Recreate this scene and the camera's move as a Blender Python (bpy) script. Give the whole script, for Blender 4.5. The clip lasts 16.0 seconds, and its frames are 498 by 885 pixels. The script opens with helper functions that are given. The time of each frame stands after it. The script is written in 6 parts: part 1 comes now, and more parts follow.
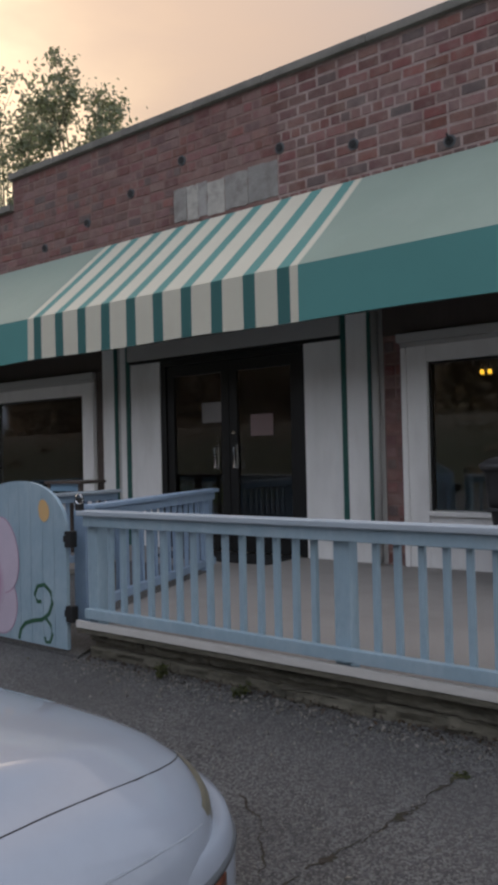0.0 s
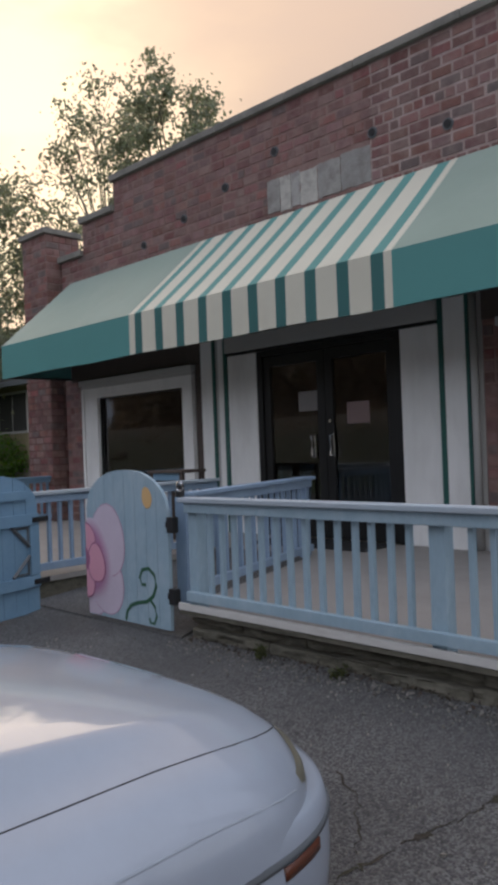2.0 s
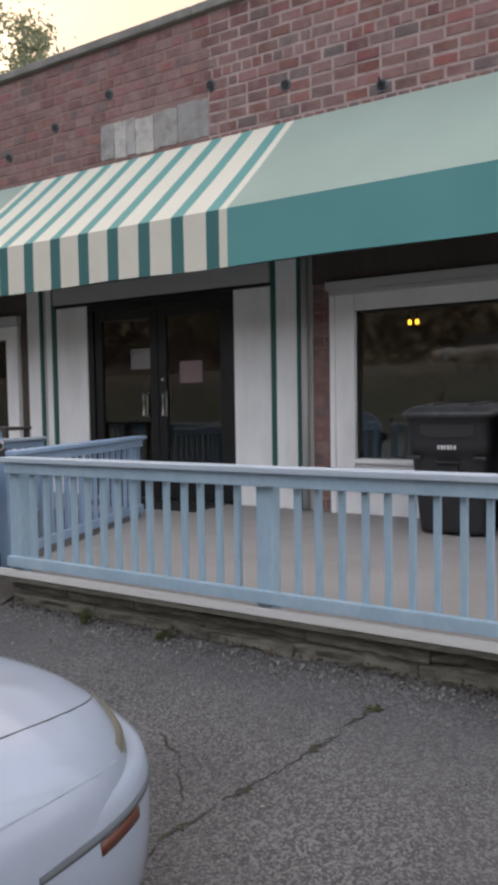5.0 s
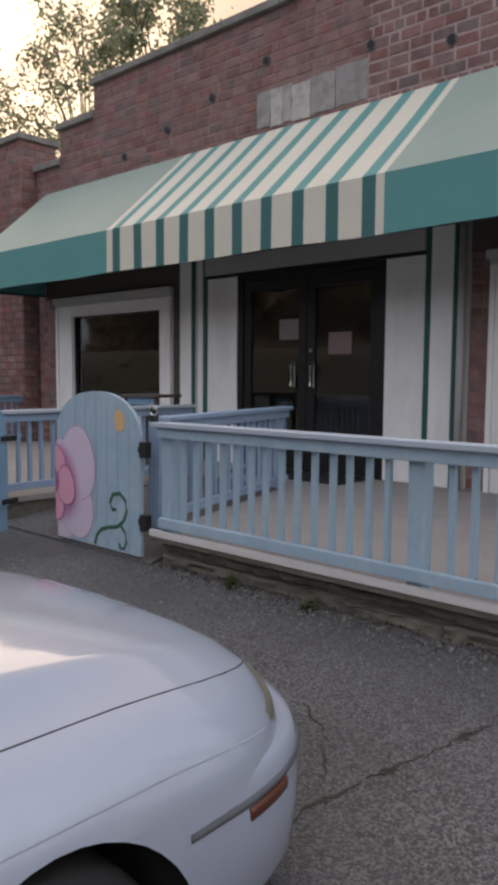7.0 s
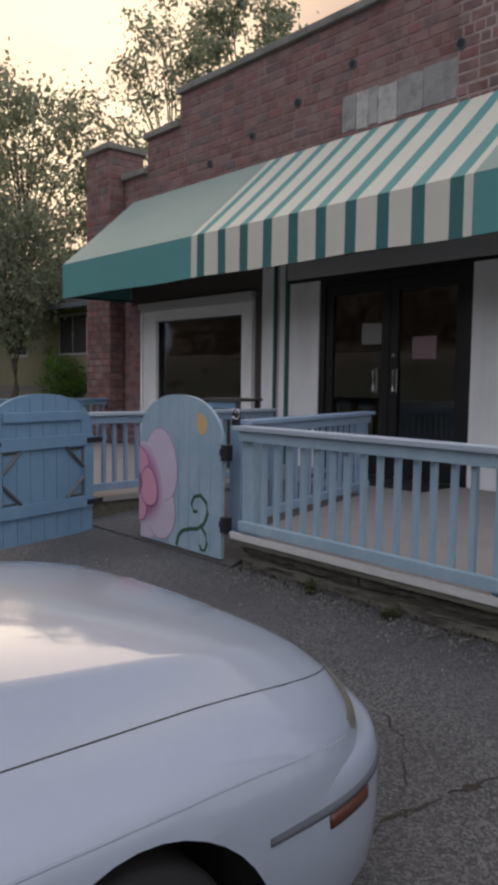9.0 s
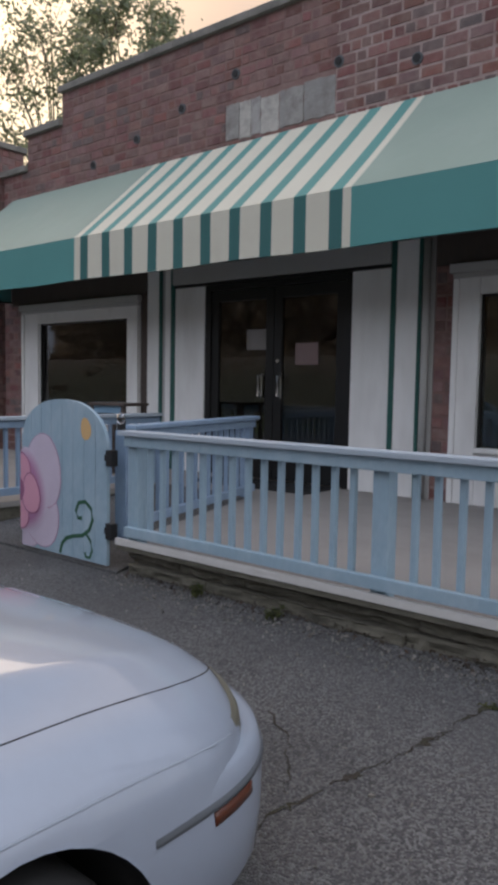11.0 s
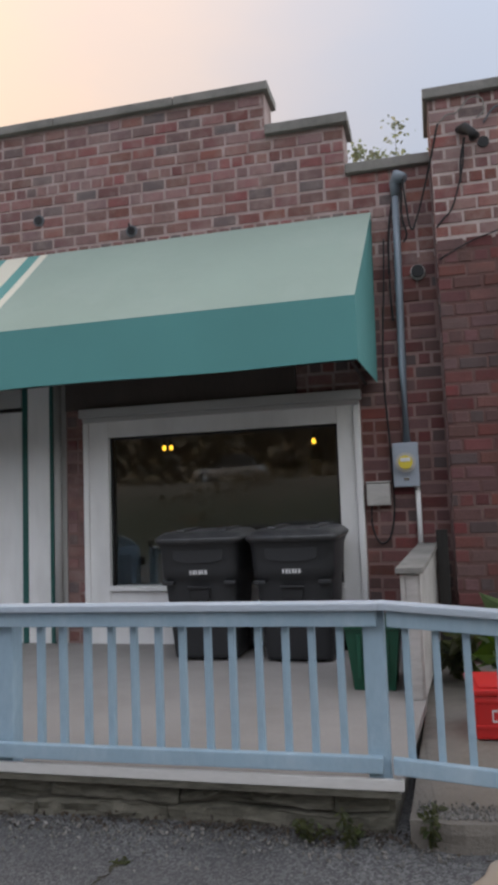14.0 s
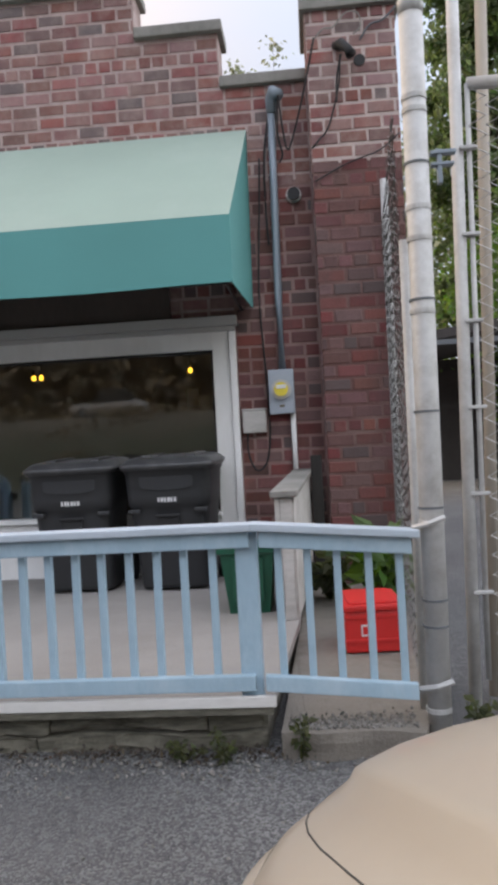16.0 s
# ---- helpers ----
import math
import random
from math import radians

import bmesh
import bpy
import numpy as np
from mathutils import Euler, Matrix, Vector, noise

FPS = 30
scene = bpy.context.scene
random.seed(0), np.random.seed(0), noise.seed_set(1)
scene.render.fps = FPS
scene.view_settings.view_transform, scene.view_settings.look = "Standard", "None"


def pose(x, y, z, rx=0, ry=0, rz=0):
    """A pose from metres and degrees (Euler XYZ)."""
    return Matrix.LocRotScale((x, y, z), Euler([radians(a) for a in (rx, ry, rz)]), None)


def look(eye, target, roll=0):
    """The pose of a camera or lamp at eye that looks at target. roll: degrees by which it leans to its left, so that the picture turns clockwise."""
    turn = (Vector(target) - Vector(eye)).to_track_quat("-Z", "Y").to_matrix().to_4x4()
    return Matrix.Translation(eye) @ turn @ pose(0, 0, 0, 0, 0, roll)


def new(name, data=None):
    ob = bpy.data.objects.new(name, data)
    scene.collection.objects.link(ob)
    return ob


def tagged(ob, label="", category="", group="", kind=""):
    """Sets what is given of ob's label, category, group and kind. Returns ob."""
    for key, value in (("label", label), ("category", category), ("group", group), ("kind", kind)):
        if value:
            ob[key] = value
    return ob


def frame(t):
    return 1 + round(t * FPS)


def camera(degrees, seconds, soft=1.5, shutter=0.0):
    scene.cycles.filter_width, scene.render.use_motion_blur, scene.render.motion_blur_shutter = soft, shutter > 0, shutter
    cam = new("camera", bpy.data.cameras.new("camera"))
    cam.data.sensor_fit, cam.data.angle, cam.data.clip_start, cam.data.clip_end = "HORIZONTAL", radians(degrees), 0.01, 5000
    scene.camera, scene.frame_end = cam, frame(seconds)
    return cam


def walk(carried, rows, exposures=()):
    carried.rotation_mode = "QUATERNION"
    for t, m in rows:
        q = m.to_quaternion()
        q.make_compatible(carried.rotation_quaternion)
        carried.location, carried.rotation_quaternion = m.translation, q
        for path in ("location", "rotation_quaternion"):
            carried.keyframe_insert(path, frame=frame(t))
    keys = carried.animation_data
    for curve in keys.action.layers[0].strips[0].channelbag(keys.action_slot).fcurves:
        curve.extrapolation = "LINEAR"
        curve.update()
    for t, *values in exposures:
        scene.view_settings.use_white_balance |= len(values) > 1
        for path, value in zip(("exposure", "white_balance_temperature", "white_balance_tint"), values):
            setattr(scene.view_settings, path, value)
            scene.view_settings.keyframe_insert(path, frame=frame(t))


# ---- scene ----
cam = camera(36.7, 16.0, soft=4.2)
PATH = [
    (0, (3.933, -6.194, 1.017), (2.736, -4.592, 1.049), -1.3),
    (0.5, (4.016, -6.22, 0.999), (2.749, -4.673, 1.035), -1.5),
    (1, (4.018, -6.25, 0.992), (2.634, -4.807, 1.028), -2.0),
    (1.5, (3.996, -6.257, 0.996), (2.584, -4.841, 1.016), -2.2),
    (2, (4.003, -6.236, 1.0), (2.605, -4.806, 1.013), -2.1),
    (2.5, (4.007, -6.198, 0.995), (2.752, -4.64, 0.985), -2.0),
    (3, (3.984, -6.177, 0.977), (2.867, -4.518, 0.956), -1.5),
    (3.5, (3.985, -6.165, 0.981), (2.957, -4.449, 0.95), -0.6),
    (6, (3.926, -6.152, 1.006), (2.782, -4.52, 0.838), -0.3),
    (6.5, (3.899, -6.142, 0.991), (2.658, -4.582, 0.818), 0.1),
    (7, (3.89, -6.138, 0.98), (2.543, -4.67, 0.805), 0.4),
    (7.5, (3.877, -6.135, 0.986), (2.433, -4.761, 0.814), 0.8),
    (8, (3.874, -6.144, 0.982), (2.373, -4.834, 0.815), 0.7),
    (10.5, (3.896, -6.149, 0.977), (2.502, -4.723, 0.824), 1.3),
    (11, (3.907, -6.159, 0.981), (2.625, -4.631, 0.832), 1.0),
    (11.5, (3.943, -6.175, 1.002), (2.844, -4.509, 0.882), 0.4),
    (12, (3.981, -6.181, 1.03), (3.063, -4.404, 1.056), -0.8),
    (12.5, (4.018, -6.189, 1.044), (3.26, -4.341, 1.149), -1.3),
    (13, (4.034, -6.173, 1.04), (3.439, -4.269, 1.187), -1.8),
    (13.5, (4.057, -6.174, 1.052), (3.539, -4.25, 1.226), -2.1),
    (14, (4.065, -6.171, 1.054), (3.591, -4.238, 1.249), -2.1),
    (14.5, (4.072, -6.153, 1.042), (3.677, -4.204, 1.249), -2.2),
    (15, (4.09, -6.157, 1.039), (3.767, -4.194, 1.246), -2.5),
    (15.5, (4.089, -6.115, 1.023), (3.829, -4.14, 1.203), -2.9),
    (16, (4.081, -6.046, 0.999), (3.91, -4.054, 1.008), -3.1),
]
walk(cam, [(t, look(e, a, r)) for t, e, a, r in PATH], exposures=[
    (0, 0.0, 6500, 11), (1.5, 0.05, 6400, 12), (3, 0.36, 6450, 11), (3.5, 0.55, 6450, 11), (6, 0.84, 6800, 14), (6.5, 0.6, 6800, 15), (7, 0.39, 6750, 15), (8, 0.08, 6600, 14),
    (10.5, 0.1, 6450, 13), (11, 0.28, 6400, 12), (11.5, 0.55, 6400, 12), (12, 0.55, 6450, 11), (13.5, 0.6, 6600, 10), (14.5, 0.57, 6600, 10), (15, 0.67, 6600, 10), (15.5, 0.84, 6600, 10), (16, 1.1, 6600, 10)])

# ---- world and light ----
SUN = Vector((-0.815, 0.45, 0.37)).normalized()
world = bpy.data.worlds.new("evening_sky")
scene.world = world
world.use_nodes = True
wn, wl = world.node_tree.nodes, world.node_tree.links
wn.clear()
w_out = wn.new("ShaderNodeOutputWorld")
sky = wn.new("ShaderNodeTexSky")
sky.sky_type = "NISHITA"
sky.sun_disc = False
sky.sun_elevation = math.asin(SUN.z)
sky.sun_rotation = math.atan2(SUN.x, SUN.y)
sky.dust_density, sky.air_density, sky.ozone_density = 4.0, 1.0, 1.5
w_sky = wn.new("ShaderNodeBackground")
w_sky.inputs["Strength"].default_value = 0.05
wl.new(sky.outputs["Color"], w_sky.inputs["Color"])
# thin high cloud: pale blue away from the sun, pink and cream towards it
geo = wn.new("ShaderNodeTexCoord")
dot = wn.new("ShaderNodeVectorMath")
dot.operation = "DOT_PRODUCT"
dot.inputs[1].default_value = SUN
wl.new(geo.outputs["Generated"], dot.inputs[0])
ramp = wn.new("ShaderNodeValToRGB")
ramp.color_ramp.interpolation = "B_SPLINE"
cloud_stops = [(0.0, (0.97, 1.0, 1.19, 1)), (0.45, (0.89, 0.92, 1.09, 1)), (0.66, (0.44, 0.48, 0.555, 1)), (0.73, (0.30, 0.35, 0.445, 1)), (0.82, (0.35, 0.36, 0.41, 1)), (0.915, (0.56, 0.44, 0.37, 1)), (0.965, (0.66, 0.465, 0.335, 1)), (0.985, (0.74, 0.53, 0.36, 1)), (1.0, (1.2, 0.88, 0.56, 1))]
while len(ramp.color_ramp.elements) < len(cloud_stops):
    ramp.color_ramp.elements.new(0.5)
for el, (p, c) in zip(ramp.color_ramp.elements, cloud_stops):
    el.position, el.color = p, c
half = wn.new("ShaderNodeMath")
half.operation = "MULTIPLY_ADD"
half.inputs[1].default_value, half.inputs[2].default_value = 0.5, 0.5
wl.new(dot.outputs["Value"], half.inputs[0])
cl = wn.new("ShaderNodeTexNoise")
cl.inputs["Scale"].default_value, cl.inputs["Detail"].default_value = 2.6, 6
streak = wn.new("ShaderNodeMapping")
streak.inputs["Rotation"].default_value = (0.5, 0.9, 0.3)
streak.inputs["Scale"].default_value = (1.0, 1.0, 2.6)
wl.new(geo.outputs["Generated"], streak.inputs["Vector"])
wl.new(streak.outputs[0], cl.inputs["Vector"])
jit = wn.new("ShaderNodeMath")
jit.operation = "MULTIPLY_ADD"
jit.inputs[1].default_value = 0.10
wl.new(cl.outputs["Fac"], jit.inputs[0])
wl.new(half.outputs[0], jit.inputs[2])
off = wn.new("ShaderNodeMath")
off.operation = "SUBTRACT"
off.inputs[1].default_value = 0.05
wl.new(jit.outputs[0], off.inputs[0])
wl.new(off.outputs[0], ramp.inputs["Fac"])
w_cloud = wn.new("ShaderNodeBackground")
w_cloud.inputs["Strength"].default_value = 0.62
wl.new(ramp.outputs["Color"], w_cloud.inputs["Color"])
# cloud cover is brighter overhead than near the horizon
up = wn.new("ShaderNodeSeparateXYZ")
wl.new(geo.outputs["Generated"], up.inputs[0])
zen = wn.new("ShaderNodeMapRange")
zen.inputs[1].default_value, zen.inputs[2].default_value, zen.inputs[3].default_value, zen.inputs[4].default_value = 0.36, 1.0, 1.1, 1.9
wl.new(up.outputs["Z"], zen.inputs[0])
wl.new(zen.outputs[0], w_cloud.inputs["Strength"])
w_add = wn.new("ShaderNodeMixShader")
w_add.inputs[0].default_value = 0.86
wl.new(w_sky.outputs[0], w_add.inputs[1])
wl.new(w_cloud.outputs[0], w_add.inputs[2])
wl.new(w_add.outputs[0], w_out.inputs["Surface"])
sun = new("sun", bpy.data.lights.new("sun", "SUN"))
sun.data.energy, sun.data.angle, sun.data.color = 1.4, radians(56), (1.0, 0.82, 0.63)
sun.matrix_world = look((-40, 20, 20), (-40 - SUN.x, 20 - SUN.y, 20 - SUN.z))


# ---- materials ----
def mat(name, color, rough=0.7, metal=0.0, vary=0.12, grain=60.0, blotch=2.5, bump=0.15, dirt=None, dirt_amount=0.0, dirt_scale=3.0,
        stretch=(1, 1, 1), random="", spread=0.0, spec=0.5, coat=0.0, rough_vary=0.1, hue=0.0, odd=None):
    """A worn surface: two scales of variation, optional dirt patches, optional variation by piece ("object" or "island")."""
    m = bpy.data.materials.new(name)
    m.use_nodes = True
    n, l = m.node_tree.nodes, m.node_tree.links
    b = n["Principled BSDF"]
    b.inputs["Metallic"].default_value = metal
    b.inputs["Specular IOR Level"].default_value = spec
    b.inputs["Coat Weight"].default_value = coat
    b.inputs["Coat Roughness"].default_value = 0.04
    tc = n.new("ShaderNodeTexCoord")
    mp = n.new("ShaderNodeMapping")
    mp.inputs["Scale"].default_value = stretch
    if random:
        gp = n.new("ShaderNodeNewGeometry")
        l.new(gp.outputs["Position"], mp.inputs["Vector"])
    else:
        l.new(tc.outputs["Object"], mp.inputs["Vector"])
    fine, big = n.new("ShaderNodeTexNoise"), n.new("ShaderNodeTexNoise")
    for t, s, d in ((fine, grain, 4), (big, blotch, 5)):
        t.inputs["Scale"].default_value, t.inputs["Detail"].default_value = s, d
        l.new(mp.outputs["Vector"], t.inputs["Vector"])

    def math_node(op, a, b_, c=None):
        k = n.new("ShaderNodeMath")
        k.operation = op
        for i, v in enumerate((a, b_, c)):
            if v is None:
                continue
            if isinstance(v, (int, float)):
                k.inputs[i].default_value = v
            else:
                l.new(v, k.inputs[i])
        return k.outputs[0]

    v = math_node("MULTIPLY_ADD", fine.outputs["Fac"], vary, 1 - vary / 2)
    v2 = math_node("MULTIPLY_ADD", big.outputs["Fac"], vary * 1.6, 1 - vary * 0.8)
    v = math_node("MULTIPLY", v, v2)
    hs = n.new("ShaderNodeHueSaturation")
    hs.inputs["Color"].default_value = (*color, 1)
    if random:
        if random == "object":
            rnd = n.new("ShaderNodeObjectInfo").outputs["Random"]
        else:
            rnd = n.new("ShaderNodeNewGeometry").outputs["Random Per Island"]
        v = math_node("MULTIPLY", v, math_node("MULTIPLY_ADD", rnd, spread, 1 - spread / 2))
        r2 = math_node("FRACT", math_node("MULTIPLY", rnd, 17.31), 0)
        l.new(math_node("MULTIPLY_ADD", r2, hue, 0.5 - hue / 2), hs.inputs["Hue"])
        r3 = math_node("FRACT", math_node("MULTIPLY", rnd, 41.7), 0)
        l.new(math_node("MULTIPLY_ADD", r3, spread * 0.9, 1 - spread * 0.6), hs.inputs["Saturation"])
    l.new(v, hs.inputs["Value"])
    col = hs.outputs["Color"]
    if odd:
        # one piece in nine is over-fired and greyer
        pick = math_node("GREATER_THAN", math_node("FRACT", math_node("MULTIPLY", rnd, 7.77), 0), 0.89)
        om = n.new("ShaderNodeMix")
        om.data_type = "RGBA"
        l.new(math_node("MULTIPLY", pick, 0.8), om.inputs["Factor"])
        l.new(col, om.inputs[6])
        om.inputs[7].default_value = (*odd, 1)
        col = om.outputs[2]
    if dirt:
        dn = n.new("ShaderNodeTexNoise")
        dn.inputs["Scale"].default_value, dn.inputs["Detail"].default_value = dirt_scale, 8
        dn.inputs["Roughness"].default_value = 0.7
        l.new(mp.outputs["Vector"], dn.inputs["Vector"])
        cr = n.new("ShaderNodeValToRGB")
        cr.color_ramp.elements[0].position, cr.color_ramp.elements[1].position = 0.46, 0.68
        l.new(dn.outputs["Fac"], cr.inputs["Fac"])
        mx = n.new("ShaderNodeMix")
        mx.data_type = "RGBA"
        l.new(math_node("MULTIPLY", cr.outputs["Color"], dirt_amount), mx.inputs["Factor"])
        l.new(col, mx.inputs[6])
        mx.inputs[7].default_value = (*dirt, 1)
        col = mx.outputs[2]
    l.new(col, b.inputs["Base Color"])
    l.new(math_node("MULTIPLY_ADD", big.outputs["Fac"], rough_vary, rough - rough_vary / 2), b.inputs["Roughness"])
    if bump:
        bp = n.new("ShaderNodeBump")
        bp.inputs["Strength"].default_value, bp.inputs["Distance"].default_value = bump, 0.01
        l.new(fine.outputs["Fac"], bp.inputs["Height"])
        l.new(bp.outputs["Normal"], b.inputs["Normal"])
    return m


def emitter(name, color, strength):
    m = bpy.data.materials.new(name)
    m.use_nodes = True
    b = m.node_tree.nodes["Principled BSDF"]
    b.inputs["Base Color"].default_value = (*color, 1)
    b.inputs["Emission Color"].default_value, b.inputs["Emission Strength"].default_value = (*color, 1), strength
    return m


def glass(name, tint=(0.75, 0.8, 0.8), rough=0.03):
    m = bpy.data.materials.new(name)
    m.use_nodes = True
    n, l = m.node_tree.nodes, m.node_tree.links
    n.clear()
    o, g, t = n.new("ShaderNodeOutputMaterial"), n.new("ShaderNodeBsdfGlossy"), n.new("ShaderNodeBsdfTransparent")
    mx, fr = n.new("ShaderNodeMixShader"), n.new("ShaderNodeFresnel")
    g.inputs["Roughness"].default_value = rough
    t.inputs["Color"].default_value = (*tint, 1)
    fr.inputs["IOR"].default_value = 2.15
    l.new(fr.outputs[0], mx.inputs[0])
    l.new(t.outputs[0], mx.inputs[1])
    l.new(g.outputs[0], mx.inputs[2])
    l.new(mx.outputs[0], o.inputs["Surface"])
    return m


BRICK = (0.205, 0.09, 0.081)
BRICK_LOOK = dict(vary=0.45, grain=70, blotch=11, bump=0.5, dirt=(0.31, 0.24, 0.215), dirt_amount=0.5, dirt_scale=6, spread=0.6, hue=0.025)
M_BRICK = mat("brick", BRICK, 0.85, random="object", odd=(0.115, 0.10, 0.10), **BRICK_LOOK)
M_BRICK_FAR = mat("brick_joined", (0.20, 0.098, 0.09), 0.85, random="island", odd=(0.125, 0.10, 0.098), **dict(BRICK_LOOK, spread=0.48))
M_BRICK_OLD = mat("sooty_brick", (0.15, 0.056, 0.05), 0.85, vary=0.5, grain=70, blotch=7, bump=0.5, dirt=(0.07, 0.045, 0.042), dirt_amount=0.75, dirt_scale=3.5, random="object", spread=0.6, hue=0.025, odd=(0.085, 0.07, 0.068))
M_MORTAR = mat("mortar", (0.39, 0.305, 0.285), 0.95, vary=0.4, grain=110, blotch=6, bump=0.5, dirt=(0.20, 0.125, 0.11), dirt_amount=0.8, dirt_scale=3.5)
M_MORTAR_PALE = mat("fresh_mortar", (0.47, 0.39, 0.36), 0.95, vary=0.3, grain=110, blotch=6, bump=0.5, dirt=(0.28, 0.20, 0.18), dirt_amount=0.5, dirt_scale=4)
M_MORTAR_RED = mat("stained_mortar", (0.13, 0.068, 0.06), 0.95, vary=0.4, grain=110, blotch=5, bump=0.5, dirt=(0.27, 0.205, 0.18), dirt_amount=0.4, dirt_scale=3.0)
M_COPING = mat("coping_stone", (0.23, 0.22, 0.20), 0.9, vary=0.3, grain=80, bump=0.3, dirt=(0.09, 0.09, 0.08), dirt_amount=0.6)
M_RENDER = mat("cement_patch", (0.33, 0.32, 0.305), 0.9, random="object", spread=0.35, vary=0.4, grain=45, blotch=6, bump=0.4, dirt=(0.17, 0.15, 0.145), dirt_amount=0.75, dirt_scale=7)
M_RENDER_PALE = mat("pale_cement", (0.47, 0.455, 0.42), 0.9, vary=0.35, grain=45, blotch=6, bump=0.4, dirt=(0.25, 0.23, 0.22), dirt_amount=0.7, dirt_scale=7)
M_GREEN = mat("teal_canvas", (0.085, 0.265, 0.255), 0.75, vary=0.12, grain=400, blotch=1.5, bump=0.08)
M_GREEN_TOP = mat("pale_teal_canvas", (0.255, 0.33, 0.28), 0.7, vary=0.12, grain=400, blotch=1.3, bump=0.08, dirt=(0.32, 0.38, 0.34), dirt_amount=0.35, dirt_scale=1.5)
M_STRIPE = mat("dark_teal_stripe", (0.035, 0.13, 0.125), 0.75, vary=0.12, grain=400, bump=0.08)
M_STRIPE_TOP = mat("pale_teal_stripe", (0.10, 0.27, 0.25), 0.75, vary=0.12, grain=400, bump=0.08)
M_CREAM = mat("cream_canvas", (0.60, 0.58, 0.48), 0.75, vary=0.1, grain=400, blotch=2, bump=0.08, dirt=(0.5, 0.47, 0.39), dirt_amount=0.3, dirt_scale=4)
M_DARKMETAL = mat("dark_bronze_aluminium", (0.018, 0.018, 0.018), 0.4, metal=0.3, vary=0.2, bump=0.02)
M_WHITE = mat("white_paint", (0.80, 0.80, 0.79), 0.55, vary=0.08, grain=40, blotch=1.6, bump=0.05, dirt=(0.45, 0.44, 0.42), dirt_amount=0.35, dirt_scale=2.5, stretch=(1, 1, 0.3))
M_TRIM = mat("green_trim_paint", (0.02, 0.10, 0.085), 0.5, vary=0.15, bump=0.05)
M_BEAM = mat("grey_beam_paint", (0.42, 0.42, 0.41), 0.6, vary=0.12, bump=0.05)
M_BLUE = mat("pale_blue_paint", (0.28, 0.388, 0.462), 0.6, vary=0.16, grain=50, blotch=3, bump=0.12, dirt=(0.42, 0.50, 0.55), dirt_amount=0.5, dirt_scale=6, stretch=(1, 1, 0.5))
M_BLUE_DK = mat("mid_blue_paint", (0.16, 0.28, 0.40), 0.6, vary=0.16, grain=50, blotch=3, bump=0.12, dirt=(0.22, 0.33, 0.43), dirt_amount=0.4, dirt_scale=6)
M_BLUE_MID = mat("deeper_blue_paint", (0.22, 0.31, 0.43), 0.6, vary=0.16, grain=50, blotch=3, bump=0.12, dirt=(0.32, 0.40, 0.48), dirt_amount=0.4, dirt_scale=6, stretch=(1, 1, 0.5))
M_CAP = mat("worn_rail_cap", (0.37, 0.415, 0.465), 0.7, vary=0.2, grain=70, blotch=5, bump=0.15, dirt=(0.32, 0.40, 0.46), dirt_amount=0.6, dirt_scale=4, stretch=(0.4, 1, 1))
M_DECK = mat("porch_floor_paint", (0.265, 0.25, 0.236), 0.75, vary=0.2, grain=60, blotch=1.6, bump=0.1, dirt=(0.20, 0.185, 0.17), dirt_amount=0.55, dirt_scale=1.8)
M_FASCIA = mat("weathered_white_board", (0.45, 0.435, 0.41), 0.75, vary=0.25, grain=60, bump=0.15, dirt=(0.25, 0.23, 0.2), dirt_amount=0.6, dirt_scale=6, stretch=(0.3, 1, 1))
M_EDGE = mat("worn_white_board", (0.58, 0.565, 0.54), 0.7, vary=0.2, grain=60, bump=0.12, dirt=(0.36, 0.34, 0.31), dirt_amount=0.5, dirt_scale=5, stretch=(0.3, 1, 1))
M_TIMBER = mat("weathered_timber", (0.145, 0.134, 0.105), 0.95, vary=0.8, grain=34, blotch=5, bump=0.7, dirt=(0.022, 0.022, 0.016), dirt_amount=0.9, dirt_scale=5, stretch=(0.45, 1, 2.0))
M_STONE = mat("loose_stone", (0.17, 0.16, 0.145), 0.95, vary=0.3, bump=0, random="island", spread=0.9, hue=0.03)
M_MORTAR_OLD = mat("old_mortar", (0.22, 0.135, 0.122), 0.95, vary=0.3, grain=150, blotch=3, bump=0.4, dirt=(0.42, 0.33, 0.30), dirt_amount=0.45, dirt_scale=1.6)
M_BROWN = mat("dark_brown_paint", (0.075, 0.058, 0.05), 0.7, vary=0.3, grain=40, bump=0.1, stretch=(1, 1, 0.2))
M_GAP_SHADE = mat("dark_gap_shade", (0.022, 0.02, 0.018), 0.9, vary=0.5, grain=40, blotch=5, bump=0.4, stretch=(1, 1, 0.15))
M_CRACK = mat("crack_dirt", (0.040, 0.033, 0.026), 1.0, vary=0.6, grain=50, blotch=8, bump=0.3, dirt=(0.055, 0.06, 0.025), dirt_amount=0.6, dirt_scale=9)
M_CONC = mat("concrete", (0.19, 0.17, 0.145), 0.95, vary=0.45, grain=90, blotch=4, bump=0.5, dirt=(0.09, 0.078, 0.06), dirt_amount=0.75, dirt_scale=4)
M_BIN = mat("dark_grey_plastic", (0.022, 0.023, 0.025), 0.5, vary=0.15, bump=0.08)
# lid base is paler than the body: sky sheen put into the colour
M_BIN_LID = mat("scuffed_sky_paled_plastic", (0.038, 0.039, 0.041), 0.4, vary=0.25, grain=90, blotch=7, bump=0.1, dirt=(0.10, 0.10, 0.10), dirt_amount=0.5, dirt_scale=8)
M_LABEL = mat("white_label", (0.62, 0.62, 0.62), 0.6, vary=0.1, bump=0)
M_GREENBIN = mat("green_plastic", (0.006, 0.07, 0.037), 0.45, vary=0.12, bump=0.05)
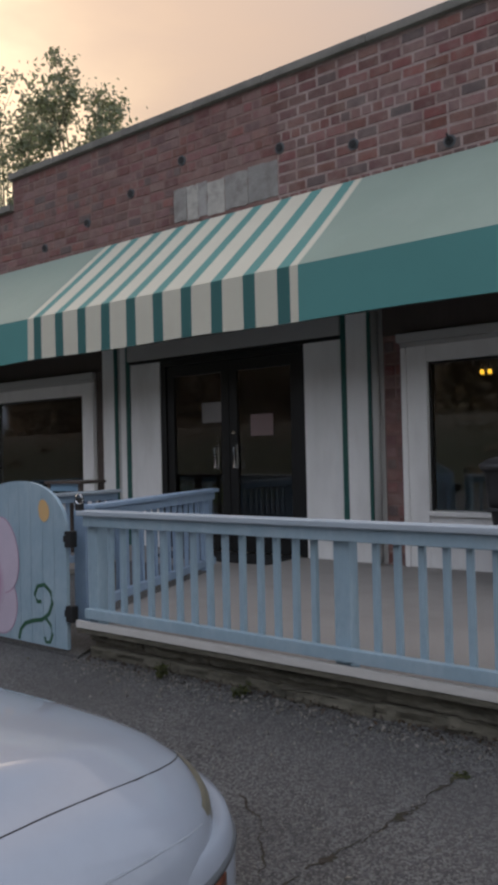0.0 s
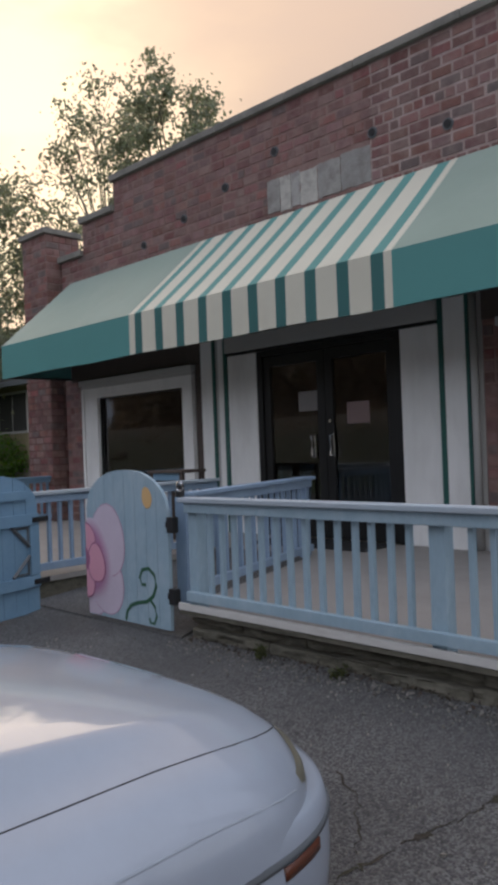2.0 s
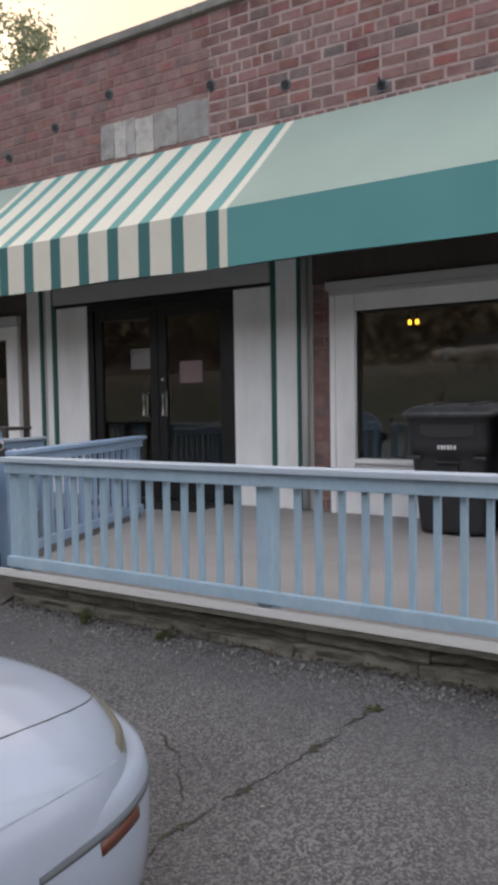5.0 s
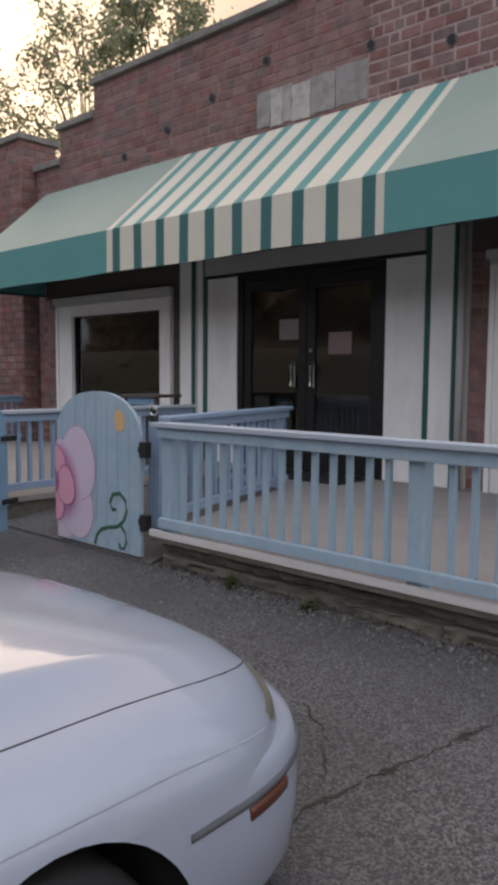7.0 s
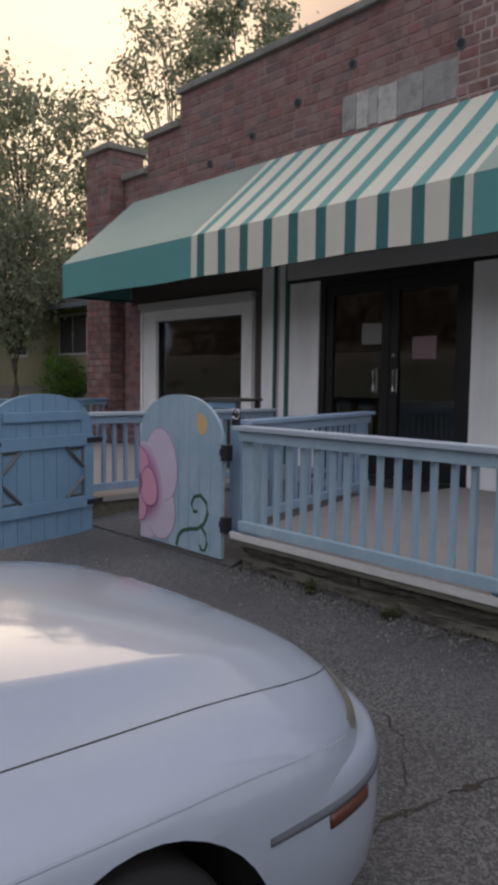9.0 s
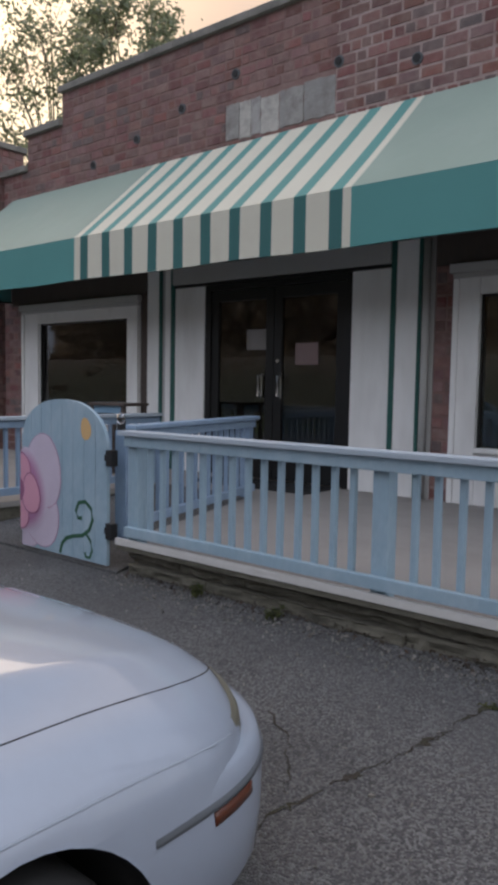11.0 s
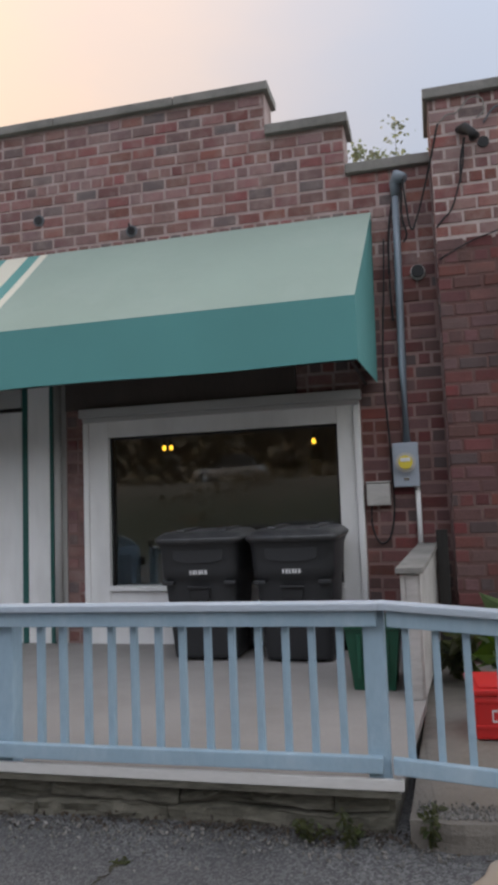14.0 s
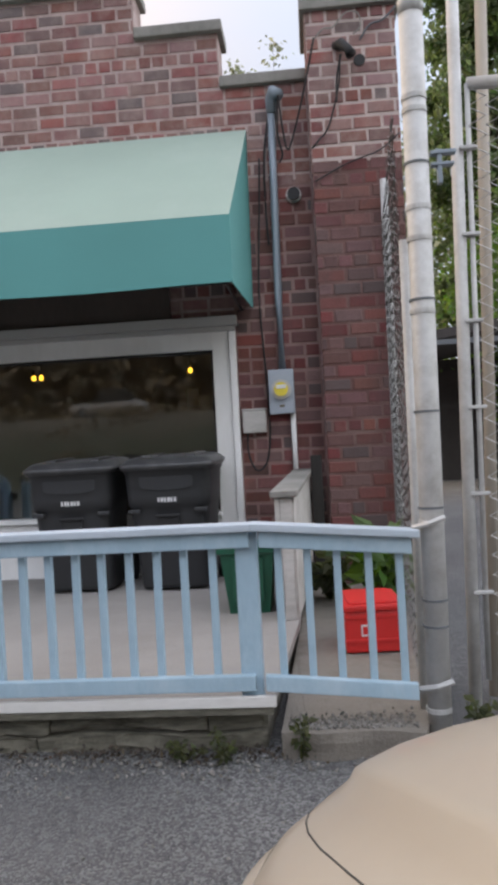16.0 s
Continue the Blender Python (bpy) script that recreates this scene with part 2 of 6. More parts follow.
M_RED = mat("red_plastic", (0.55, 0.022, 0.02), 0.45, vary=0.12, bump=0.05)
M_GALV = mat("galvanised_steel", (0.43, 0.43, 0.425), 0.5, metal=0.12, vary=0.2, grain=40, blotch=5, bump=0.06, dirt=(0.25, 0.235, 0.21), dirt_amount=0.6, dirt_scale=7)
M_POLE = mat("weathered_pale_wood", (0.30, 0.268, 0.225), 0.8, vary=0.3, grain=50, blotch=5, bump=0.2, dirt=(0.26, 0.22, 0.18), dirt_amount=0.6, dirt_scale=5, stretch=(1, 1, 0.15))
M_WIRE = mat("fence_wire", (0.11, 0.108, 0.10), 0.6, metal=0.1, vary=0.2, bump=0)
M_CONDUIT = mat("grey_conduit", (0.20, 0.24, 0.28), 0.5, metal=0.2, vary=0.2, bump=0.05)
M_METER = mat("meter_box_grey", (0.33, 0.37, 0.42), 0.5, metal=0.2, vary=0.15, bump=0.04)
M_YELLOW = mat("yellow_label", (0.65, 0.52, 0.05), 0.5, vary=0.15, bump=0)
M_BLACK = mat("black_rubber", (0.012, 0.012, 0.013), 0.7, vary=0.3, bump=0.1)
M_CAR_WHITE = mat("white_car_paint", (0.32, 0.36, 0.425), 0.4, vary=0.04, grain=20, blotch=1.5, bump=0.0, coat=1.0, rough_vary=0.06, dirt=(0.285, 0.315, 0.36), dirt_amount=0.3, dirt_scale=7)
M_CAR_BEIGE = mat("beige_car_paint", (0.33, 0.292, 0.24), 0.36, vary=0.04, grain=20, bump=0.0, coat=0.25, rough_vary=0.06)
M_CAR_WHITE.node_tree.nodes["Principled BSDF"].inputs["Coat Roughness"].default_value = 0.06
M_CAR_WHITE.node_tree.nodes["Principled BSDF"].inputs["Coat IOR"].default_value = 1.5
M_CAR_GAP = mat("panel_gap", (0.03, 0.03, 0.03), 0.8, vary=0.1, bump=0)
M_AMBER = mat("amber_lens", (0.10, 0.028, 0.012), 0.35, vary=0.2, bump=0, coat=0.2)
M_LENS = mat("yellowed_headlamp_lens", (0.13, 0.12, 0.085), 0.4, vary=0.3, bump=0, coat=0.15)
M_CHROME = mat("steel_trim", (0.6, 0.6, 0.6), 0.2, metal=0.95, vary=0.05, bump=0)
M_STRIP = mat("grey_bumper_strip", (0.10, 0.11, 0.12), 0.6, vary=0.1, bump=0)
M_TYRE = mat("tyre_rubber", (0.018, 0.018, 0.018), 0.85, vary=0.3, bump=0.2)
M_GLASS = glass("window_glass")
M_CARGLASS = glass("tinted_car_glass", (0.25, 0.28, 0.28))
M_PAPER = mat("notice_paper", (0.22, 0.205, 0.20), 0.8, vary=0.08, bump=0)
M_PAPER_PINK = mat("pink_notice_paper", (0.23, 0.165, 0.16), 0.8, vary=0.08, bump=0)
M_ROOM = mat("dim_interior_wall", (0.26, 0.22, 0.18), 0.9, vary=0.15, bump=0.05)
M_PETAL = mat("pale_pink_paint", (0.55, 0.47, 0.56), 0.6, vary=0.12, blotch=5, bump=0.05)
M_PETAL_EDGE = mat("mauve_paint", (0.42, 0.22, 0.34), 0.6, vary=0.12, blotch=5, bump=0.05)
M_PETAL_MID = mat("lilac_paint", (0.50, 0.33, 0.43), 0.6, vary=0.2, blotch=6, bump=0.05)
M_WOODS = mat("distant_woods", (0.20, 0.165, 0.115), 0.9, vary=0.4, blotch=0.3, bump=0, random="island", spread=0.5, hue=0.03)
M_PINK = mat("pink_paint", (0.63, 0.31, 0.40), 0.6, vary=0.12, blotch=5, bump=0.05)
M_VINE = mat("vine_green_paint", (0.03, 0.10, 0.055), 0.6, vary=0.12, bump=0.05)
M_ORANGE = mat("orange_paint", (0.62, 0.40, 0.18), 0.6, vary=0.12, bump=0.05)
M_SILVER = mat("silver_car_paint", (0.27, 0.26, 0.255), 0.35, metal=0.3, vary=0.05, bump=0, coat=0.5)
M_HEART = mat("dark_mauve_paint", (0.30, 0.11, 0.20), 0.6, vary=0.12, blotch=5, bump=0.05)
M_PETAL_STEPS = []
for k in range(9):
    u = k / 8
    M_PETAL_STEPS.append(mat("petal_shade", tuple(p * (1 - u) + q * u for p, q in zip((0.55, 0.47, 0.56), (0.40, 0.19, 0.32))), 0.6, vary=0.08, blotch=5, bump=0.05))
M_BARK = mat("bark", (0.09, 0.07, 0.055), 0.95, vary=0.4, grain=30, bump=0.6, stretch=(1, 1, 0.25))
M_LEAF = mat("tree_leaves", (0.26, 0.285, 0.175), 0.6, vary=0.3, blotch=0.6, bump=0, random="island", spread=0.6, hue=0.05)
M_LEAF_MID = mat("green_leaves", (0.13, 0.19, 0.065), 0.6, vary=0.3, blotch=0.6, bump=0, random="island", spread=0.6, hue=0.05)
M_LEAF_BRIGHT = mat("bright_leaves", (0.10, 0.19, 0.025), 0.6, vary=0.3, blotch=0.6, bump=0, random="island", spread=0.6, hue=0.05)
M_WEED = mat("weed_leaves", (0.09, 0.105, 0.04), 0.65, vary=0.3, bump=0, random="island", spread=0.6, hue=0.05)
M_LITTER = mat("dry_leaves", (0.055, 0.042, 0.03), 0.9, vary=0.4, bump=0, random="island", spread=0.8, hue=0.04)
M_SIDING = mat("yellow_siding", (0.22, 0.19, 0.11), 0.8, vary=0.1, bump=0.05)
M_ROOF = mat("dark_shingles", (0.045, 0.04, 0.038), 0.95, vary=0.4, grain=20, bump=0.4)
for leaf in (M_LEAF, M_LEAF_MID, M_LEAF_BRIGHT, M_WEED):
    # thin leaves let light through
    ln, ll = leaf.node_tree.nodes, leaf.node_tree.links
    thin, mixer = ln.new("ShaderNodeBsdfTranslucent"), ln.new("ShaderNodeMixShader")
    ll.new(ln["Principled BSDF"].inputs["Base Color"].links[0].from_socket, thin.inputs["Color"])
    mixer.inputs[0].default_value = 0.62
    ll.new(ln["Principled BSDF"].outputs[0], mixer.inputs[1])
    ll.new(thin.outputs[0], mixer.inputs[2])
    ll.new(mixer.outputs[0], ln["Material Output"].inputs["Surface"])


# ---- mesh helpers ----
def mesh_ob(name, bm, material, smooth=False):
    me = bpy.data.meshes.new(name)
    bmesh.ops.recalc_face_normals(bm, faces=bm.faces)
    bm.to_mesh(me)
    bm.free()
    for m in material if isinstance(material, (list, tuple)) else (material,):
        me.materials.append(m)
    if smooth:
        me.shade_smooth()
    return new(name, me)


def part(name, bm, material, parent, label="", smooth=False):
    ob = mesh_ob(name, bm, material, smooth)
    ob.parent = parent
    if parent is not None:
        ob.matrix_parent_inverse = Matrix.Identity(4)
    return tagged(ob, label)


def thing(name, label, category, at=(0, 0, 0), turn=0.0, group="", kind=""):
    e = new(name)
    e.empty_display_size = 0.1
    e.matrix_basis = pose(*at, 0, 0, turn)
    return tagged(e, label, category, group, kind)


def box(bm, x0, x1, y0, y1, z0, z1, bevel=0.0, mat_index=0):
    vs = [bm.verts.new((x, y, z)) for x in (x0, x1) for y in (y0, y1) for z in (z0, z1)]
    fs = [bm.faces.new([vs[i] for i in q]) for q in ((0, 1, 3, 2), (4, 6, 7, 5), (0, 4, 5, 1), (2, 3, 7, 6), (0, 2, 6, 4), (1, 5, 7, 3))]
    for f in fs:
        f.material_index = mat_index
    if bevel:
        bmesh.ops.recalc_face_normals(bm, faces=fs)
        bmesh.ops.bevel(bm, geom=list({e for f in fs for e in f.edges}), offset=bevel, segments=2, affect="EDGES", profile=0.6)
    return bm


def boxes(*rows, bevel=0.0):
    bm = bmesh.new()
    for r in rows:
        box(bm, *r, bevel=bevel)
    return bm


def prism(bm, pts, z0, z1):
    """An upright prism over a plan polygon."""
    lo = [bm.verts.new((x, y, z0)) for x, y in pts]
    hi = [bm.verts.new((x, y, z1)) for x, y in pts]
    bm.faces.new(lo[::-1])
    bm.faces.new(hi)
    for i in range(len(pts)):
        j = (i + 1) % len(pts)
        bm.faces.new((lo[i], lo[j], hi[j], hi[i]))
    return bm


def slab_xz(bm, pts, y0, y1):
    """A plate with an outline in x and z, from y0 to y1."""
    a = [bm.verts.new((x, y0, z)) for x, z in pts]
    b = [bm.verts.new((x, y1, z)) for x, z in pts]
    bm.faces.new(a)
    bm.faces.new(b[::-1])
    for i in range(len(pts)):
        j = (i + 1) % len(pts)
        bm.faces.new((a[j], a[i], b[i], b[j]))
    return bm


def tube(bm, pts, r, sides=8, caps=True, taper=None):
    """A round tube along a polyline."""
    rings = []
    pts = [Vector(p) for p in pts]
    for i, p in enumerate(pts):
        d = (pts[min(i + 1, len(pts) - 1)] - pts[max(i - 1, 0)]).normalized()
        q = d.to_track_quat("Z", "Y")
        rr = taper[i] if taper else r
        rings.append([bm.verts.new(p + q @ Vector((rr * math.cos(a), rr * math.sin(a), 0))) for a in (2 * math.pi * k / sides for k in range(sides))])
    for a, b in zip(rings, rings[1:]):
        for k in range(sides):
            bm.faces.new((a[k], a[(k + 1) % sides], b[(k + 1) % sides], b[k]))
    if caps:
        bm.faces.new(rings[0][::-1])
        bm.faces.new(rings[-1])
    return bm


# ---- ground ----
def gz(x, y):
    """Height of the lot: it falls away from the porch."""
    if y > -3.1:
        base = -0.19
    elif y > -5.2:
        base = -0.19 - 0.13 * (-3.1 - y)
    else:
        base = -0.463 - 0.02 * min(-5.2 - y, 12)
    # the far side of the street climbs
    u = min(max((-22 - y) / 15, 0.0), 1.0)
    base += 3.9 * u * u * (3 - 2 * u)
    return base + 0.006 * noise.noise((x * 1.3, y * 1.3, 0))


def ground_material():
    m = mat("asphalt", (0.07, 0.0695, 0.07), 0.9, vary=0.7, grain=24, blotch=1.4, bump=0.0)
    n, l = m.node_tree.nodes, m.node_tree.links
    b = n["Principled BSDF"]
    tc = n.new("ShaderNodeTexCoord")
    base = b.inputs["Base Color"].links[0].from_socket
    vo = n.new("ShaderNodeTexVoronoi")
    vo.inputs["Scale"].default_value = 125
    l.new(tc.outputs["Object"], vo.inputs["Vector"])
    sep = n.new("ShaderNodeSeparateColor")
    l.new(vo.outputs["Color"], sep.inputs[0])
    cr = n.new("ShaderNodeValToRGB")
    cr.color_ramp.elements[0].position, cr.color_ramp.elements[0].color = 0.25, (0, 0, 0, 1)
    cr.color_ramp.elements[1].position, cr.color_ramp.elements[1].color = 1.0, (1, 1, 1, 1)
    l.new(sep.outputs[0], cr.inputs["Fac"])
    # stones show more where the binder has worn away
    wear = n.new("ShaderNodeTexNoise")
    wear.inputs["Scale"].default_value, wear.inputs["Detail"].default_value = 0.9, 6
    l.new(tc.outputs["Object"], wear.inputs["Vector"])
    wr = n.new("ShaderNodeMapRange")
    wr.inputs[1].default_value, wr.inputs[2].default_value, wr.inputs[3].default_value, wr.inputs[4].default_value = 0.35, 0.65, 0.25, 1.0
    l.new(wear.outputs["Fac"], wr.inputs[0])
    mu = n.new("ShaderNodeMath")
    mu.operation = "MULTIPLY"
    l.new(cr.outputs["Color"], mu.inputs[0])
    l.new(wr.outputs[0], mu.inputs[1])
    mx = n.new("ShaderNodeMix")
    mx.data_type = "RGBA"
    l.new(mu.outputs[0], mx.inputs["Factor"])
    l.new(base, mx.inputs[6])
    mx.inputs[7].default_value = (0.215, 0.214, 0.212, 1)
    # wandering cracks
    wn_ = n.new("ShaderNodeTexNoise")
    wn_.inputs["Scale"].default_value, wn_.inputs["Detail"].default_value = 2.5, 5
    l.new(tc.outputs["Object"], wn_.inputs["Vector"])
    wob = n.new("ShaderNodeVectorMath")
    wob.operation = "MULTIPLY_ADD"
    wob.inputs[1].default_value = (0.35, 0.35, 0)
    l.new(wn_.outputs["Color"], wob.inputs[0])
    l.new(tc.outputs["Object"], wob.inputs[2])
    ce = n.new("ShaderNodeTexVoronoi")
    ce.feature = "DISTANCE_TO_EDGE"
    ce.inputs["Scale"].default_value = 0.55
    l.new(wob.outputs[0], ce.inputs["Vector"])
    ck = n.new("ShaderNodeMapRange")
    ck.inputs[1].default_value, ck.inputs[2].default_value, ck.inputs[3].default_value, ck.inputs[4].default_value = 0.0003, 0.002, 0.15, 0.0
    l.new(ce.outputs["Distance"], ck.inputs[0])
    mc = n.new("ShaderNodeMix")
    mc.data_type = "RGBA"
    l.new(ck.outputs[0], mc.inputs["Factor"])
    l.new(mx.outputs[2], mc.inputs[6])
    mc.inputs[7].default_value = (0.018, 0.017, 0.016, 1)
    # grass verge beyond the lot
    sx = n.new("ShaderNodeSeparateXYZ")
    l.new(tc.outputs["Object"], sx.inputs[0])
    gr = n.new("ShaderNodeMapRange")
    gr.inputs[1].default_value, gr.inputs[2].default_value = -11.5, -12.5
    l.new(sx.outputs["X"], gr.inputs[0])
    mg = n.new("ShaderNodeMix")
    mg.data_type = "RGBA"
    l.new(gr.outputs[0], mg.inputs["Factor"])
    l.new(mc.outputs[2], mg.inputs[6])
    mg.inputs[7].default_value = (0.055, 0.085, 0.03, 1)
    # lawn and bare earth on the bank across the street
    prev = mg.outputs[2]
    for y0, y1, soil in ((-17.0, -19.5, (0.05, 0.055, 0.034, 1)), (-25.0, -31.0, (0.11, 0.092, 0.072, 1))):
        bank = n.new("ShaderNodeMapRange")
        bank.inputs[1].default_value, bank.inputs[2].default_value = y0, y1
        jag = n.new("ShaderNodeMath")
        jag.operation = "MULTIPLY_ADD"
        jag.inputs[1].default_value = 9.0
        l.new(wear.outputs["Fac"], jag.inputs[0])
        l.new(sx.outputs["Y"], jag.inputs[2])
        l.new(jag.outputs[0], bank.inputs[0])
        over = n.new("ShaderNodeMix")
        over.data_type = "RGBA"
        l.new(bank.outputs[0], over.inputs["Factor"])
        l.new(prev, over.inputs[6])
        over.inputs[7].default_value = soil
        prev = over.outputs[2]
    l.new(prev, b.inputs["Base Color"])
    bp = n.new("ShaderNodeBump")
    bp.inputs["Strength"].default_value, bp.inputs["Distance"].default_value = 0.9, 0.009
    l.new(vo.outputs["Distance"], bp.inputs["Height"])
    bp.invert = True
    l.new(bp.outputs["Normal"], b.inputs["Normal"])
    return m


M_ASPHALT = ground_material()


def build_ground():
    bm = bmesh.new()
    xs = [-900, -200, -60, -25] + [-12 + 0.5 * i for i in range(49)] + [14, 25, 60, 200, 900]
    ys = [-900, -200, -60, -46, -40, -38, -37, -35, -33, -31, -29, -27, -25, -22, -18] + [-14 + 0.25 * i for i in range(61)] + [4, 10, 25, 60, 200, 900]
    grid = [[bm.verts.new((x, y, gz(x, y))) for x in xs] for y in ys]
    for a, b in zip(grid, grid[1:]):
        for i in range(len(xs) - 1):
            bm.faces.new((a[i], a[i + 1], b[i + 1], b[i]))
    tagged(mesh_ob("ground", bm, M_ASPHALT, True), "worn grey asphalt lot with exposed gravel and cracks", "ground", kind="structure")


build_ground()

# ---- porch deck and ramp ----
FRONT, RIGHT_END = -3.13, 3.93
DECK = [(0.33, FRONT), (RIGHT_END - 0.065, FRONT), (RIGHT_END + 0.02, -1.78), (RIGHT_END + 0.02, -0.02), (-6.2, -0.02), (-6.2, FRONT), (-1.55, FRONT), (-1.55, -1.0), (-0.37, -1.0)]
deck = mesh_ob("porch_floor", prism(bmesh.new(), DECK, -0.045, 0.0), M_DECK)
tagged(deck, "tan painted concrete porch floor behind the railing", "floor", kind="structure")
bm = bmesh.new()
prism(bm, [(0.36, FRONT + 0.09), (RIGHT_END - 0.09, FRONT + 0.09), (RIGHT_END - 0.01, -1.78), (RIGHT_END - 0.01, -0.03), (-6.17, -0.03), (-6.17, FRONT + 0.04), (-1.58, FRONT + 0.04), (-1.58, -0.97), (-0.40, -0.97)], -0.6, -0.046)
tagged(mesh_ob("porch_base", bm, M_TIMBER), "dark weathered base below the porch floor", "foundation", kind="structure")
edge = thing("porch_edge_board", "weathered white board along the porch edge", "trim", kind="structure")
part("board", boxes((0.31, RIGHT_END - 0.045, FRONT - 0.024, FRONT - 0.002, -0.014, 0.03), bevel=0.005), M_EDGE, edge)
part("drip_board", boxes((0.31, RIGHT_END - 0.06, FRONT - 0.014, FRONT - 0.003, -0.045, -0.016), bevel=0.003), M_TIMBER, edge, "dark drip board under the white board")
part("board", boxes((-6.2, -1.55, FRONT - 0.03, FRONT - 0.002, -0.036, 0.006), bevel=0.006), M_FASCIA, edge)


def build_sleepers():
    """Rough timbers between the porch edge and the asphalt, uneven and rotted."""
    rng = random.Random(4)
    e = thing("porch_skirt", "rough mossy timbers under the porch edge", "skirt", kind="structure")
    for z0, z1, cuts in ((-0.32, -0.125, (0.36, 1.02, 1.75, 2.3, 2.9, 3.84)), (-0.118, -0.05, (0.36, 0.8, 1.3, 2.35, 2.95, 3.6, 3.82))):
        for x, x2 in zip(cuts, cuts[1:]):
            bm = boxes((x + 0.001, x2 - 0.001, FRONT + (0.05 if z0 < -0.2 else 0.085) - rng.uniform(0, 0.035), FRONT + 0.12, z0 + rng.uniform(-0.01, 0.012), z1 - rng.uniform(0, 0.022)), bevel=0.012)
            bmesh.ops.subdivide_edges(bm, edges=[ed for ed in bm.edges if abs(ed.verts[0].co.x - ed.verts[1].co.x) > 0.2], cuts=40)
            bmesh.ops.subdivide_edges(bm, edges=[ed for ed in bm.edges if abs(ed.verts[0].co.z - ed.verts[1].co.z) > 0.03], cuts=4)
            for v in bm.verts:
                v.co.y += 0.034 * noise.noise((v.co.x * 5, v.co.z * 22, 3)) + 0.018 * noise.noise((v.co.x * 17, v.co.z * 40, 5))
                v.co.z += 0.016 * noise.noise((v.co.x * 4, v.co.z * 9, 8)) * (1 if v.co.z < -0.06 else 0.2)
            part("timber", bm, M_TIMBER, e)
    part("timber", boxes((-6.15, -1.6, FRONT - 0.02, FRONT + 0.03, -0.30, -0.042), bevel=0.01), M_TIMBER, e)


build_sleepers()
bm = bmesh.new()
v = [bm.verts.new(p) for p in ((-1.55, -3.16, -0.186), (0.33, -3.16, -0.186), (-0.37, -1.0, 0.0), (-1.55, -1.0, 0.0))]
top = bm.faces.new(v)
ext = bmesh.ops.extrude_face_region(bm, geom=[top])
for q in ext["geom"]:
    if isinstance(q, bmesh.types.BMVert):
        q.co.z -= 0.06
tagged(mesh_ob("ramp", bm, M_ASPHALT), "worn asphalt ramp between the gates", "ramp", kind="structure")
slab = bmesh.new()
prism(slab, [(3.90, -3.19), (4.44, -3.20), (4.62, -2.6), (4.62, -0.24), (3.975, -0.24)], -0.5, -0.10)
bmesh.ops.subdivide_edges(slab, edges=slab.edges, cuts=10, use_grid_fill=True)
for v in slab.verts:
    if v.co.y < -3.1:
        v.co.y += 0.035 * noise.noise((v.co.x * 6, v.co.z * 9, 1))
    v.co.z += 0.008 * noise.noise((v.co.x * 7, v.co.y * 7, 5)) if v.co.z > -0.12 else 0
tagged(mesh_ob("side_walkway", slab, M_CONC), "crumbling concrete walkway beside the porch", "pavement", kind="structure")

# ---- brick front ----
T1, T2, T3 = 4.77, 4.36, 3.90
STEPS = [(-5.95, -5.36, T3), (-5.36, -4.56, T2), (-4.56, 2.80, T1), (2.80, 3.48, T2), (3.48, 4.18, T3)]
OPENINGS = [(-5.42, -2.98, -0.1, 2.02), (-2.86, 0.85, -0.1, 2.34), (1.05, 3.50, -0.1, 2.02)]
PATCH = (-1.66, -0.26, 3.60, 3.96)
COURSE = 0.1055


def wall_backing():
    bm = bmesh.new()
    xs = sorted({-5.95, 4.18, -0.26} | {s[0] for s in STEPS} | {o[i] for o in OPENINGS for i in (0, 1)})
    for a, b in zip(xs, xs[1:]):
        mid = (a + b) / 2
        top_z = next(s[2] for s in STEPS if s[0] <= mid <= s[1])
        cut = [o for o in OPENINGS if o[0] < mid < o[1]]
        lows = [cut[0][3] if cut else -0.5]
        if mid > 3.5 or 0.85 < mid < 1.05:
            lows.append(3.12 if mid > 3.5 else 2.34)
        for k, z in enumerate(lows):
            box(bm, a, b, 0.005, 0.30, z, lows[k + 1] if k + 1 < len(lows) else top_z, mat_index=int(mid < -0.26 or k + 1 < len(lows)))
    bmesh.ops.remove_doubles(bm, verts=bm.verts, dist=1e-5)
    return bm


wall = tagged(mesh_ob("wall_front", wall_backing(), [M_MORTAR, M_MORTAR_OLD]), "old red brick shop front with a stepped parapet and pale mortar", "wall", kind="structure")


def brick_mesh():
    """A unit brick, 1 x 1 on the face, with chamfered front arrises."""
    bm = bmesh.new()
    c = 0.055
    back = [bm.verts.new((x, 0.02, z)) for x, z in ((0, 0), (1, 0), (1, 1), (0, 1))]
    mid = [bm.verts.new((x, 0.005, z)) for x, z in ((0, 0.03), (1, 0), (0.99, 0.97), (0.01, 1))]
    fr = [bm.verts.new((x, 0.0, z)) for x, z in ((c * 0.6, c + 0.02), (1 - c * 0.5, c), (1 - c * 0.7, 0.96 - c), (c * 0.5, 1 - c))]
    bm.faces.new(fr)
    for i in range(4):
        j = (i + 1) % 4
        bm.faces.new((mid[i], mid[j], fr[j], fr[i]))
        bm.faces.new((back[i], back[j], mid[j], mid[i]))
    bmesh.ops.recalc_face_normals(bm, faces=bm.faces)
    me = bpy.data.meshes.new("brick")
    bm.to_mesh(me)
    bm.free()
    me.materials.append(M_BRICK)
    return me


BRICK_MESH = brick_mesh()
OLD_BRICK_MESH = BRICK_MESH.copy()
OLD_BRICK_MESH.materials[0] = M_BRICK_OLD


